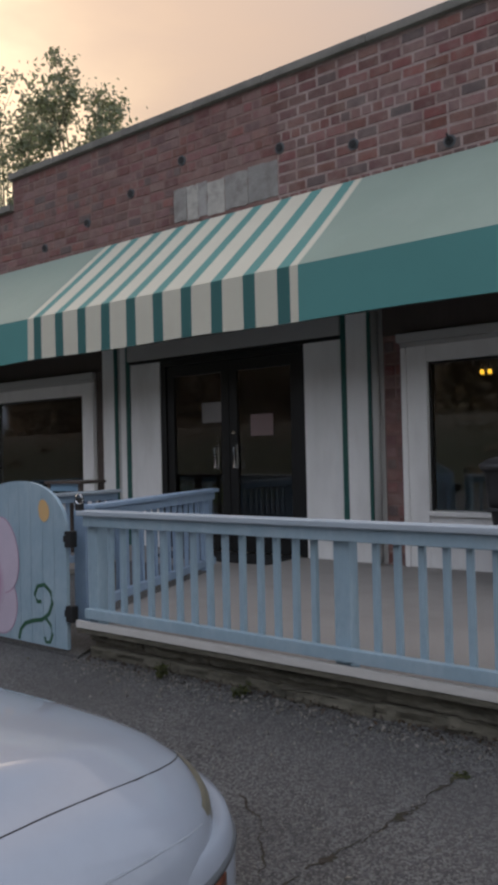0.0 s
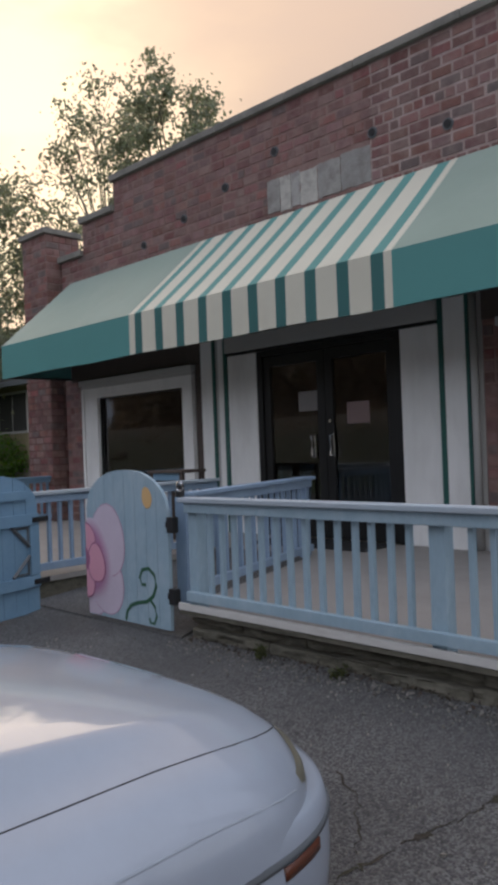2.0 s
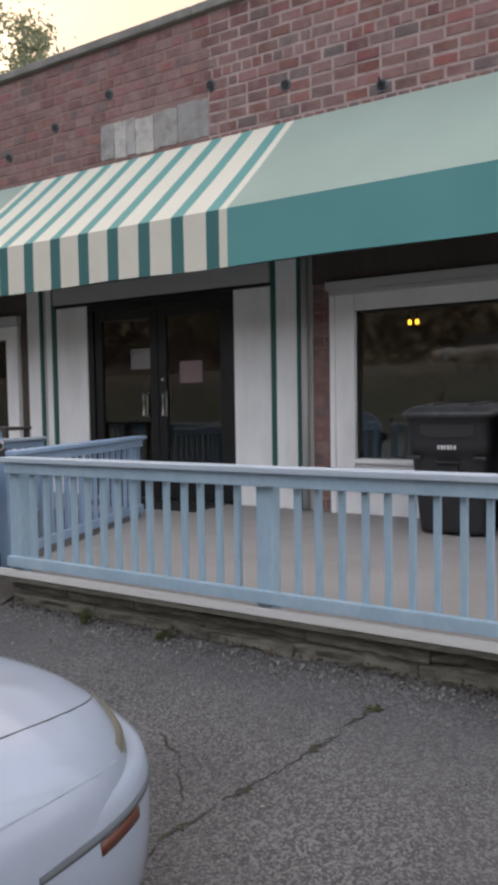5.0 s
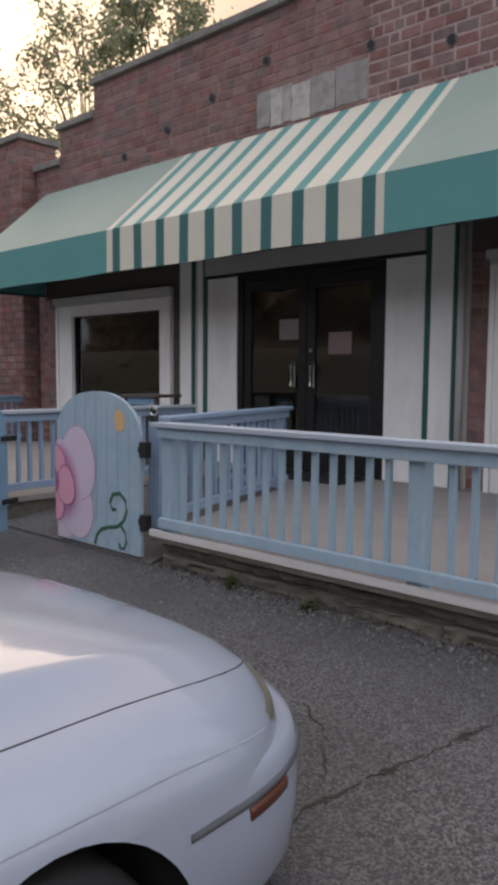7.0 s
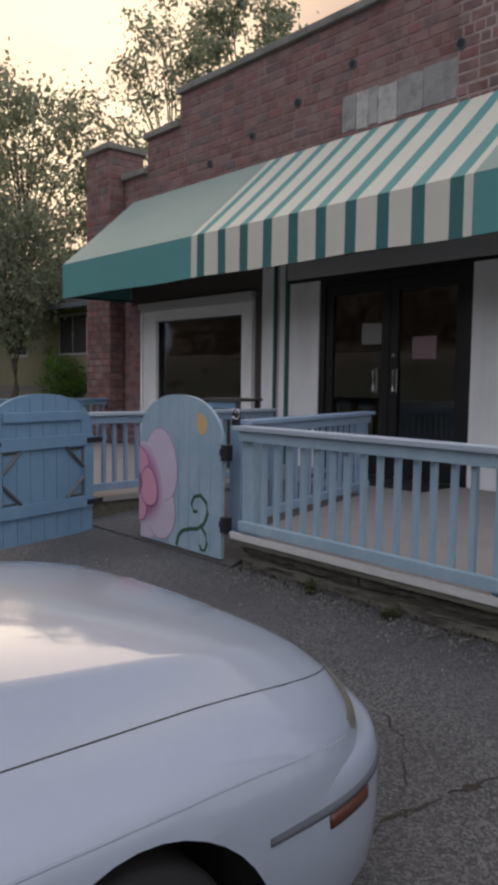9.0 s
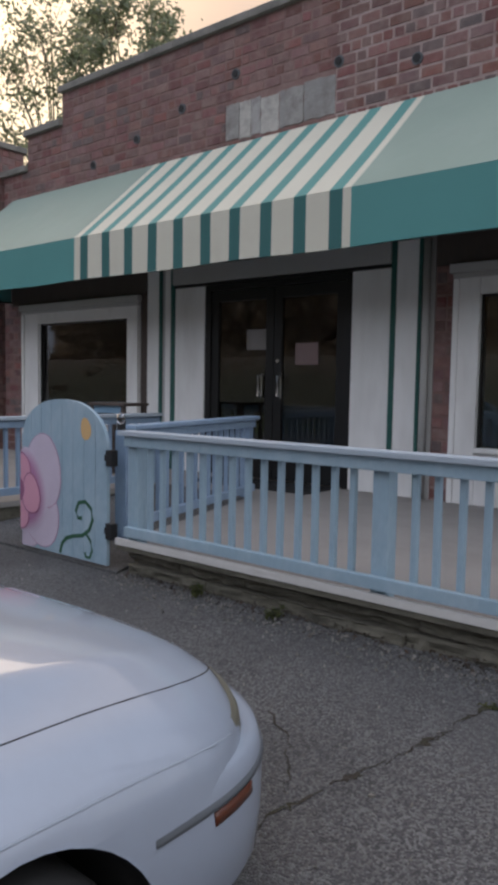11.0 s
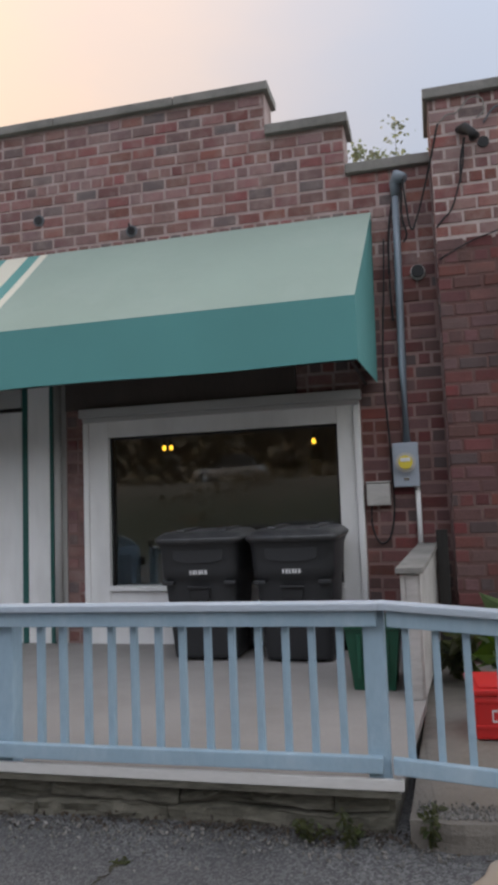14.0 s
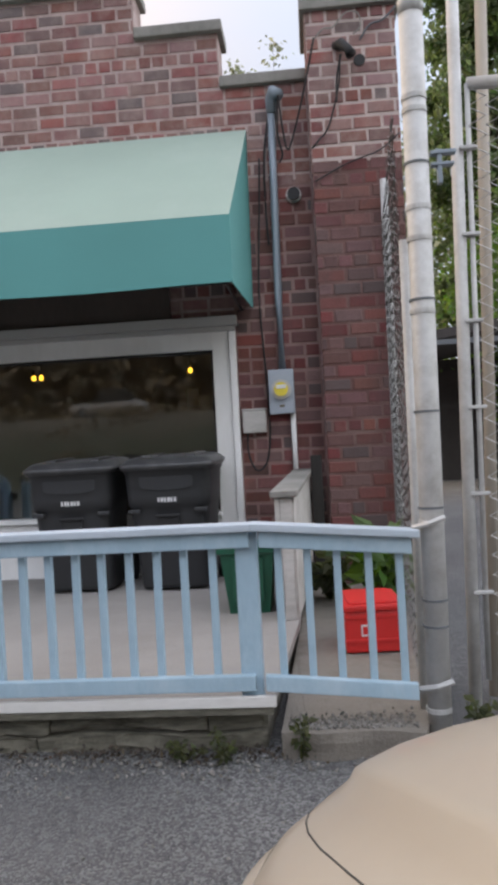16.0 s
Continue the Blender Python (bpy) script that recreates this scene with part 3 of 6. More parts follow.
def lay(x0, x1, course, seed, header):
    """Bricks of one course between x0 and x1."""
    rng = random.Random(seed * 977 + course)
    length = 0.112 if header else 0.222
    x = x0 - (length / 2 if course % 2 else 0)
    out = []
    while x < x1 - 0.012:
        ln = length
        if not header and rng.random() < 0.07:
            ln = 0.112
        a, b = max(x, x0), min(x + ln, x1)
        if b - a > 0.03:
            out.append((a + rng.uniform(0.006, 0.013), b - rng.uniform(0.006, 0.013)))
        x += ln
    return out


def bricks_of(intervals_at, z_from, courses, seed, headers):
    out = []
    for c in range(courses):
        z = z_from + c * COURSE
        for x0, x1 in intervals_at(z + 0.02, z + COURSE - 0.02):
            for a, b in lay(x0, x1, c, seed, c % 6 in headers):
                q = random.Random(int(a * 5000) + c * 31 + seed)
                out.append((a, b, z + q.uniform(0.007, 0.013), z + COURSE - q.uniform(0.007, 0.013)))
    return out


def front_intervals(z0, z1):
    cols = [[a, b] for a, b, t in STEPS if t > z1]
    merged = []
    for a, b in cols:
        if merged and abs(merged[-1][1] - a) < 0.01:
            merged[-1][1] = b
        else:
            merged.append([a, b])
    holes = [o for o in OPENINGS + [PATCH] if o[2] < z1 and o[3] > z0]
    for o in holes:
        nxt = []
        for a, b in merged:
            if o[0] > a:
                nxt.append([a, min(b, o[0])])
            if o[1] < b:
                nxt.append([max(a, o[1]), b])
        merged = [q for q in nxt if q[1] - q[0] > 0.03]
    return merged


def pieces(bricks, parent, y, singles, seed, old=lambda a, z: False):
    """Single bricks as parts, the others joined into one part."""
    rng = random.Random(seed)
    rest_v, rest_f = [], []
    base = [tuple(v.co) for v in BRICK_MESH.vertices]
    faces = [tuple(p.vertices) for p in BRICK_MESH.polygons]
    count = 0
    for a, b, z0, z1 in bricks:
        dy = y + rng.uniform(-0.003, 0.003)
        if singles(a, b, z0) and count < 300:
            count += 1
            ob = new("brick", OLD_BRICK_MESH if old(a, z0) else BRICK_MESH)
            ob.parent = parent
            ob.location = (a, dy, z0 + rng.uniform(-0.002, 0.002))
            ob.scale = (b - a, 1, z1 - z0)
        else:
            k = len(rest_v)
            rest_v += [(a + x * (b - a), dy + yy, z0 + z * (z1 - z0)) for x, yy, z in base]
            rest_f += [tuple(k + i for i in q) for q in faces]
    if rest_v:
        me = bpy.data.meshes.new("bricks")
        me.from_pydata(rest_v, [], rest_f)
        me.materials.append(M_BRICK_FAR)
        ob = new("bricks", me)
        ob.parent = parent
        tagged(ob, "weathered red bricks", kind="stuff")


# cement patch where a sign once hung
patch = thing("cement_patch", "row of grey cement panels set in the brickwork", "patch", kind="structure")
px = PATCH[0]
rng = random.Random(23)
for w, pale in ((0.19, False), (0.16, True), (0.13, False), (0.24, True), (0.07, False), (0.24, False), (0.37, False)):
    bm = bmesh.new()
    low, high = PATCH[2] + rng.uniform(-0.02, 0.012), PATCH[3] + rng.uniform(-0.025, 0.015)
    outline = []
    for a, b, c, d in ((px + 0.004, px + w - 0.004, low, low), (px + w - 0.004, px + w - 0.004, low, high), (px + w - 0.004, px + 0.004, high, high), (px + 0.004, px + 0.004, high, low)):
        for k in range(6):
            t = k / 6
            outline.append((a + (b - a) * t + rng.uniform(-0.006, 0.006), c + (d - c) * t + rng.uniform(-0.008, 0.008)))
    slab_xz(bm, outline, rng.uniform(-0.008, 0.001), 0.02)
    part("panel", bm, M_RENDER_PALE if pale else M_RENDER, patch)
    px += w

# coping stones, in lengths, one step at a time
coping = thing("parapet_coping", "grey stone coping on the stepped parapet", "coping", kind="structure")
rng = random.Random(9)
for a, b, t in STEPS:
    x, end = a - (0.0 if a < -5.9 else 0.04 if a > 2 else 0.04), b + (0.0 if b > 4.1 else 0.045)
    if a > 2:
        x = a
    if b < -4:
        end = b
        x = a - 0.04
    if t == T1:
        x, end = a - 0.045, b + 0.045
    while x < end - 0.01:
        nx = min(x + rng.uniform(0.9, 1.3), end)
        if end - nx < 0.3:
            nx = end
        part("coping_stone", boxes((x + 0.003, nx - 0.003, -0.05, 0.34, t, t + 0.085 + rng.uniform(-0.004, 0.004)), bevel=0.01), M_COPING, coping)
        x = nx

# piers at both ends
def pier(x0, x1, z1, mortar, upper):
    p = thing("brick_pier", "square red brick pier with a grey stone cap", "pier", group="end piers")
    part("core", boxes((x0 + 0.008, x1 - 0.008, -0.225, 0.36, -0.5, 3.14)), M_MORTAR_RED, p)
    part("core", boxes((x0 + 0.008, x1 - 0.008, -0.225, 0.36, 3.141, z1)), mortar, p, upper)
    part("cap", boxes((x0 - 0.035, x1 + 0.035, -0.275, 0.40, z1, z1 + 0.085), bevel=0.01), M_COPING, p)
    return p


PIER_R = pier(4.18, 4.88, 4.32, M_MORTAR_PALE, "upper part with fresh pale mortar")
PIER_L = pier(-6.70, -6.0, 4.34, M_MORTAR_OLD, "upper part with old mortar")


def side_bricks(pr, x, facing):
    """The return of a pier, facing along x."""
    rest_v, rest_f = [], []
    base = [tuple(v.co) for v in BRICK_MESH.vertices]
    faces = [tuple(p.vertices) for p in BRICK_MESH.polygons]
    for c in range(42):
        for a, b in ((-0.22, -0.115), (-0.105, 0.0), (0.01, 0.11), (0.12, 0.22), (0.23, 0.34)) if c % 2 else ((-0.22, -0.01), (0.0, 0.21), (0.22, 0.34)):
            z0, z1 = -0.1 + c * COURSE + 0.005, -0.1 + (c + 1) * COURSE - 0.007
            k = len(rest_v)
            rest_v += [(x + facing * (0.0 - yy), a + t * (b - a), z0 + z * (z1 - z0)) for t, yy, z in base]
            rest_f += [tuple(k + i for i in q) for q in faces]
    me = bpy.data.meshes.new("bricks")
    me.from_pydata(rest_v, [], rest_f)
    me.materials.append(M_BRICK_FAR)
    ob = new("bricks", me)
    ob.parent = pr
    tagged(ob, "weathered red bricks", kind="stuff")


side_bricks(PIER_L, -6.0, 1)
side_bricks(PIER_R, 4.18, -1)

# the building behind the front: side walls, roof, floor, back room
for nm, x0, x1 in (("wall_west", -6.6, -6.3), ("wall_east", 4.50, 4.80)):
    tagged(mesh_ob(nm, boxes((x0, x1, 0.37, 9.0, -0.5, 3.7)), M_MORTAR), "plain side wall of the shop", "wall", kind="structure")
tagged(mesh_ob("wall_back", boxes((-6.3, 4.5, 8.7, 9.0, -0.5, 3.7)), M_ROOM), "plain back wall of the shop", "wall", kind="structure")
tagged(mesh_ob("roof", boxes((-6.6, 4.8, 0.31, 9.0, 3.45, 3.62)), M_ROOF), "flat dark roof behind the parapet", "roof", kind="structure")
tagged(mesh_ob("ceiling", boxes((-6.29, 4.49, 0.31, 8.69, 2.75, 2.80)), M_ROOM), "dim shop ceiling", "ceiling", kind="structure")
tagged(mesh_ob("floor", boxes((-6.29, 4.49, 0.31, 8.69, -0.1, 0.0)), M_ROOM), "dim shop floor", "floor", kind="structure")
tagged(mesh_ob("partition", boxes((-6.29, 4.49, 4.2, 4.3, 0.0, 2.74)), M_ROOM), "dim partition wall inside the shop", "wall", kind="structure")


# ---- shop windows ----
def shop_window(name, x0, x1, gx0, gx1):
    w = thing(name, "large shop window in a wide white timber frame", "window", kind="structure")
    for n_, r in (("stile", (x0, gx0, -0.05, 0.12, 0.0, 1.97)), ("stile", (gx1, x1, -0.05, 0.12, 0.0, 1.97)), ("head", (gx0, gx1, -0.045, 0.12, 1.79, 1.97))):
        part(n_, boxes(r, bevel=0.006), M_WHITE, w)
    part("head_moulding", boxes((x0 - 0.03, x1 + 0.02, -0.10, 0.1, 1.972, 2.05), (x0 - 0.01, x1, -0.065, 0.1, 1.93, 1.971), bevel=0.008), M_BEAM, w, "greyed projecting head moulding")
    for r in ((x0 + 0.0, x0 + 0.05, -0.075, -0.051, 0.0, 1.925), (x1 - 0.05, x1, -0.075, -0.051, 0.0, 1.925)):
        part("edge_moulding", boxes(r, bevel=0.006), M_WHITE, w)
    part("sill", boxes((gx0 - 0.01, gx1 + 0.01, -0.085, 0.12, 0.45, 0.49), bevel=0.008), M_WHITE, w)
    part("apron", boxes((gx0, gx1, -0.04, 0.10, 0.0, 0.448), bevel=0.004), M_WHITE, w)
    part("bead", boxes((gx0, gx0 + 0.02, 0.0, 0.03, 0.49, 1.79), (gx1 - 0.02, gx1, 0.0, 0.03, 0.49, 1.79), (gx0, gx1, 0.0, 0.03, 1.77, 1.79)), M_DARKMETAL, w)
    g = part("pane", boxes((gx0, gx1, 0.035, 0.041, 0.49, 1.79)), M_GLASS, w, "dark reflecting glass")
    g.visible_shadow = False


shop_window("window_1", -5.42, -2.98, -5.06, -3.20)
shop_window("window_2", 1.05, 3.50, 1.28, 3.31)

# ---- entrance bay ----
bay = thing("entrance_bay", "white painted entrance bay with green trim strips", "storefront", kind="structure")
for r in ((-2.85, -2.645, -0.03, 0.1, 0.0, 2.33), (-2.555, -2.455, -0.02, 0.1, 0.0, 2.33), (-2.395, -1.93, -0.012, 0.1, 0.0, 2.085), (0.0, 0.425, -0.012, 0.1, 0.0, 2.085), (0.48, 0.70, -0.03, 0.1, 0.0, 2.33)):
    part("panel", boxes(r, bevel=0.004), M_WHITE, bay)
for r in ((-2.645, -2.605, -0.036, 0.1, 0.0, 2.33), (-2.455, -2.395, -0.03, 0.1, 0.0, 2.33), (0.425, 0.48, -0.036, 0.1, 0.0, 2.33), (0.70, 0.735, -0.036, 0.1, 0.0, 2.33)):
    part("trim_strip", boxes(r, bevel=0.004), M_TRIM, bay, "dark green trim strip")
part("filler", boxes((0.737, 0.85, -0.008, 0.1, 0.0, 2.33)), M_BEAM, bay)
part("filler", boxes((-2.605, -2.555, -0.01, 0.1, 0.0, 2.33)), M_BEAM, bay)
part("header", boxes((-2.395, 0.425, -0.06, 0.1, 2.12, 2.33), bevel=0.006), M_BEAM, bay, "grey painted header beam")
# the shadow line below the header is a dark strip
part("shadow_strip", boxes((-2.395, 0.425, -0.03, 0.1, 2.087, 2.118)), M_DARKMETAL, bay, "dark strip drawn as the shadow under the header")

door = thing("door_1", "closed dark bronze double glass door with silver pulls", "door", kind="structure")
part("door_frame", boxes((-1.93, -1.85, 0.0, 0.1, 0, 2.085), (-0.08, 0.0, 0.0, 0.1, 0, 2.085), (-1.85, -0.08, 0.0, 0.1, 2.02, 2.085), bevel=0.004), M_DARKMETAL, door)
for x0, x1, hx in ((-1.845, -0.97, -1.115), (-0.96, -0.085, -0.86)):
    leaf = part("door_leaf", boxes((x0, x0 + 0.10, 0.02, 0.065, 0.01, 2.015), (x1 - 0.10, x1, 0.02, 0.065, 0.01, 2.015), (x0 + 0.1, x1 - 0.1, 0.02, 0.065, 0.01, 0.24), (x0 + 0.1, x1 - 0.1, 0.02, 0.065, 1.90, 2.015), bevel=0.003), M_DARKMETAL, door)
    g = part("pane", boxes((x0 + 0.1, x1 - 0.1, 0.04, 0.046, 0.24, 1.90)), M_GLASS, leaf, "dark glass")
    g.visible_shadow = False
    part("door_handle", tube(boxes((hx - 0.009, hx + 0.009, 0.012, 0.019, 0.86, 1.12), bevel=0.002), [(hx, 0.005, 0.88), (hx, -0.045, 0.885), (hx, -0.045, 1.095), (hx, 0.005, 1.10)], 0.014), M_CHROME, leaf, "silver pull handle")
    part("push_bar", boxes((x0 + 0.1, x1 - 0.1, 0.07, 0.10, 0.34, 0.375), bevel=0.006), M_CHROME, leaf)
part("lock", tube(bmesh.new(), [(-0.905, 0.022, 1.25), (-0.905, 0.01, 1.25)], 0.02, 12), M_CHROME, door)
for nm, r, m_, lb in (("notice", (-1.34, -1.08, 0.030, 0.0335, 1.37, 1.585), M_PAPER, "white paper notice behind the door glass"), ("notice", (-0.69, -0.41, 0.030, 0.0335, 1.21, 1.43), M_PAPER_PINK, "pinkish paper notice behind the door glass")):
    ob = tagged(mesh_ob(nm, boxes(r), m_), lb, "notice", "door notices")

header = thing("window_header", "dark brown boards round the shop windows, darkening the shaded wall under the awning", "trim", kind="structure")
# the two wide boards put the awning's shade on the wall as dark colour
part("board", boxes((-5.75, -2.86, -0.035, -0.004, 2.056, 2.46), bevel=0.004), M_BROWN, header)
part("board", boxes((0.86, 2.98, -0.035, -0.004, 2.056, 2.46), bevel=0.004), M_BROWN, header)
part("board", boxes((-2.972, -2.862, -0.02, 0.0, 0.0, 2.054), bevel=0.003), M_BROWN, header)

# downspout beside the bay
bm = tube(bmesh.new(), [(0.79, -0.05, 0.02), (0.79, -0.05, 2.34)], 0.035, 12)
tagged(mesh_ob("downspout", bm, M_BEAM, True), "grey painted downspout at the edge of the bay", "pipe")


# ---- awning ----
def awning():
    a = thing("awning", "teal canvas awning with a cream and teal striped middle", "awning")
    x0, x1, yf, zb, ze, zt = -5.71, 3.61, -1.15, 2.075, 2.525, 3.55
    bands = [(x0, -2.77, 0), (0.69, x1, 0)]
    stripes = [-2.605 + 0.3505 * i for i in range(10)]
    edges = [-2.77] + [e for s in stripes for e in (s - 0.063, s + 0.063)] + [0.69]
    for i, (p, q) in enumerate(zip(edges, edges[1:])):
        bands.append((p, q, 2 if i % 2 else 1))
    # the slope takes paler teals than the valance; cream is the same on both
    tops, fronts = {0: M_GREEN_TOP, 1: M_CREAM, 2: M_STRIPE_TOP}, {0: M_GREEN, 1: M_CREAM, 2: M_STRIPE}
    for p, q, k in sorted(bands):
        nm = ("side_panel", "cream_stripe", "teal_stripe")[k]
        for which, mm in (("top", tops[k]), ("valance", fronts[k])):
            bm = bmesh.new()
            n_x = max(2, int((q - p) / 0.15))
            rows = 9 if which == "top" else 4
            vs = []
            for j in range(rows + 1):
                t = j / rows
                row = []
                for i in range(n_x + 1):
                    x = p + (q - p) * i / n_x
                    if which == "top":
                        y, z = -0.003 + (yf - -0.003) * t, zt + (ze - zt) * t
                        sag = 0.012 * math.sin(math.pi * t) * (0.6 + 0.4 * math.sin(x * 2.6))
                        z -= sag
                        if q == x1:
                            x += 0.065 * (1 - t) * i / n_x
                    else:
                        y, z = yf + 0.004 * math.sin(x * 5) * t, ze + (zb - ze) * t - (0.006 * math.sin(x * 3.1) if j == rows else 0)
                    row.append(bm.verts.new((x, y, z)))
                vs.append(row)
            for r0, r1 in zip(vs, vs[1:]):
                for i in range(n_x):
                    bm.faces.new((r0[i], r0[i + 1], r1[i + 1], r1[i]))
            ob = part(nm + ("_top" if which == "top" else "_valance"), bm, mm, a, "" if k else ("paler teal canvas slope" if which == "top" else "teal canvas valance"), False)
            sol = ob.modifiers.new("cloth", "SOLIDIFY")
            sol.thickness, sol.offset = 0.004, 0
    for x in (x0, x1):
        bm = bmesh.new()
        s = 0.004 if x > 0 else -0.004
        pts = [(-0.003, zt - 0.004), (yf + 0.004, ze - 0.002), (yf + 0.004, zb), (-0.05, zb + 0.02)]
        flare = [0.065, 0.0, 0.0, 0.05] if x > 0 else [0.0] * 4
        a_ = [bm.verts.new((x + o, y, z)) for (y, z), o in zip(pts, flare)]
        b_ = [bm.verts.new((x + o - s, y, z)) for (y, z), o in zip(pts, flare)]
        bm.faces.new(a_)
        bm.faces.new(b_[::-1])
        for i in range(4):
            bm.faces.new((a_[i], a_[(i + 1) % 4], b_[(i + 1) % 4], b_[i]))
        part("end_panel", bm, M_GREEN, a, "teal canvas end panel")
    for z, y in ((zb + 0.01, yf + 0.02), (ze - 0.03, yf + 0.03)):
        part("frame_tube", tube(bmesh.new(), [(x0 + 0.01, y, z), (x1 - 0.01, y, z)], 0.013), M_DARKMETAL, a)
    for x in (x0 + 0.05, x1 - 0.05):
        part("frame_strut", tube(bmesh.new(), [(x, -0.005, zb + 0.03), (x, yf + 0.02, zb + 0.012)], 0.012), M_DARKMETAL, a)


awning()


# ---- railings ----
def railing(name, label, p0, p1, z0=(0.0, 0.0), top=0.70, step=0.109, posts=(0.0, 1.0), paint=None, cap=None, post_w=0.085, proud=0.0, foot=0.05):
    """A timber railing between two points of the plan; z0: the feet's heights at both ends."""
    paint, cap = paint or M_BLUE, cap or M_CAP
    p0, p1 = Vector((*p0, 0)), Vector((*p1, 0))
    length = (p1 - p0).length
    ang = math.degrees(math.atan2(p1.y - p0.y, p1.x - p0.x))
    r = thing(name, label, "railing", (p0.x, p0.y, 0), ang, "porch railings")
    slope = (z0[1] - z0[0]) / length

    def sloped(bm, zs):
        for v in bm.verts:
            v.co.z += z0[0] + slope * v.co.x
            v.co.y += 0.004 * math.sin(v.co.x * 2.3)
        return bm

    def long_box(*b, bevel=0.006):
        bm = bmesh.new()
        box(bm, *b, bevel=bevel)
        bmesh.ops.subdivide_edges(bm, edges=[e for e in bm.edges if abs(e.verts[0].co.x - e.verts[1].co.x) > 0.5], cuts=8)
        return sloped(bm, 0)

    part("top_cap", long_box(-0.03, length + 0.03, -0.06, 0.05, top - 0.03, top), cap, r, "worn pale cap rail")
    part("top_rail", long_box(0, length, -0.032, 0.006, top - 0.095, top - 0.031), paint, r)
    part("bottom_rail", long_box(0, length, -0.032, 0.006, foot, foot + 0.062), paint, r)
    rng = random.Random(int(length * 1000))
    n_b = int(length / step)
    for i in range(n_b):
        x = (i + 0.6) * length / n_b
        if any(abs(x - q * length) < post_w for q in posts):
            continue
        h = top - 0.05
        bm = boxes((-0.0145, 0.0145, 0.008, 0.040, foot + 0.004, h), bevel=0.004)
        b = part("baluster", bm, paint, r)
        b.location = (x + rng.uniform(-0.004, 0.004), 0, z0[0] + slope * x)
        b.rotation_euler = (0, rng.uniform(-0.006, 0.006), 0)
    for q in posts:
        bm = boxes((-post_w / 2, post_w / 2, 0.008, 0.008 + post_w, -0.05, top - 0.033), bevel=0.006)
        b = part("post", bm, paint, r)
        b.location = (q * length, 0, z0[0] + slope * q * length)
    return r


railing("porch_railing", "pale blue wooden railing along the porch edge", (0.40, -3.13), (3.81, -3.13), posts=(0.01, 0.516, 0.995))
railing("side_railing", "short pale blue railing sloping down to the fence post", (3.848, -3.13), (4.43, -3.13), (0.0, -0.05), posts=())
railing("ramp_railing", "pale blue railing beside the ramp", (0.22, -2.95), (-0.37, -1.02), top=0.72, posts=(0.0, 1.0), paint=M_BLUE_MID, cap=M_BLUE_MID)
railing("ramp_railing", "blue railing on the far side of the ramp", (-1.56, -3.12), (-1.62, -1.0), posts=(0.0, 1.0), paint=M_BLUE_MID)
railing("porch_railing", "blue railing along the far porch edge", (-6.1, -3.13), (-1.65, -3.13), posts=(0.0, 0.5, 1.0), paint=M_BLUE)
railing("end_railing", "dark blue railing closing the porch end", (-6.12, -3.05), (-6.12, -0.1), top=0.68, posts=(0.0, 1.0), paint=M_BLUE_DK, cap=M_BLUE_DK)


# ---- gates ----
def arched_planks(parent, width, planks, z_low, z_side, z_top, paint, y0=-0.012, y1=0.012):
    pw = width / planks
    for i in range(planks):
        a, b = -width / 2 + i * pw + 0.002, -width / 2 + (i + 1) * pw - 0.002
        top = []
        for k in range(7):
            x = a + (b - a) * k / 6
            u = min(abs(x) / (width / 2), 1)
            top.append((x, z_side + (z_top - z_side) * math.sqrt(max(0, 1 - u ** 2.3))))
        bm = slab_xz(bmesh.new(), [(a, z_low), (b, z_low)] + top[::-1], y0, y1)
        part("plank", bm, paint, parent)


def ellipse(cx, cz, rx, rz, y, turn=0.0, wob=0.0, n=36, depth=0.002):
    pts = []
    for k in range(n):
        a = 2 * math.pi * k / n
        r = 1 + wob * math.sin(3 * a + cx * 9)
        x, z = rx * r * math.cos(a), rz * r * math.sin(a)
        c, s = math.cos(turn), math.sin(turn)
        pts.append((cx + x * c - z * s, cz + x * s + z * c))
    return pts


def painted(parent, name, pts, y, material, label=""):
    return part(name, slab_xz(bmesh.new(), pts, y - 0.0012, y), material, parent, label)


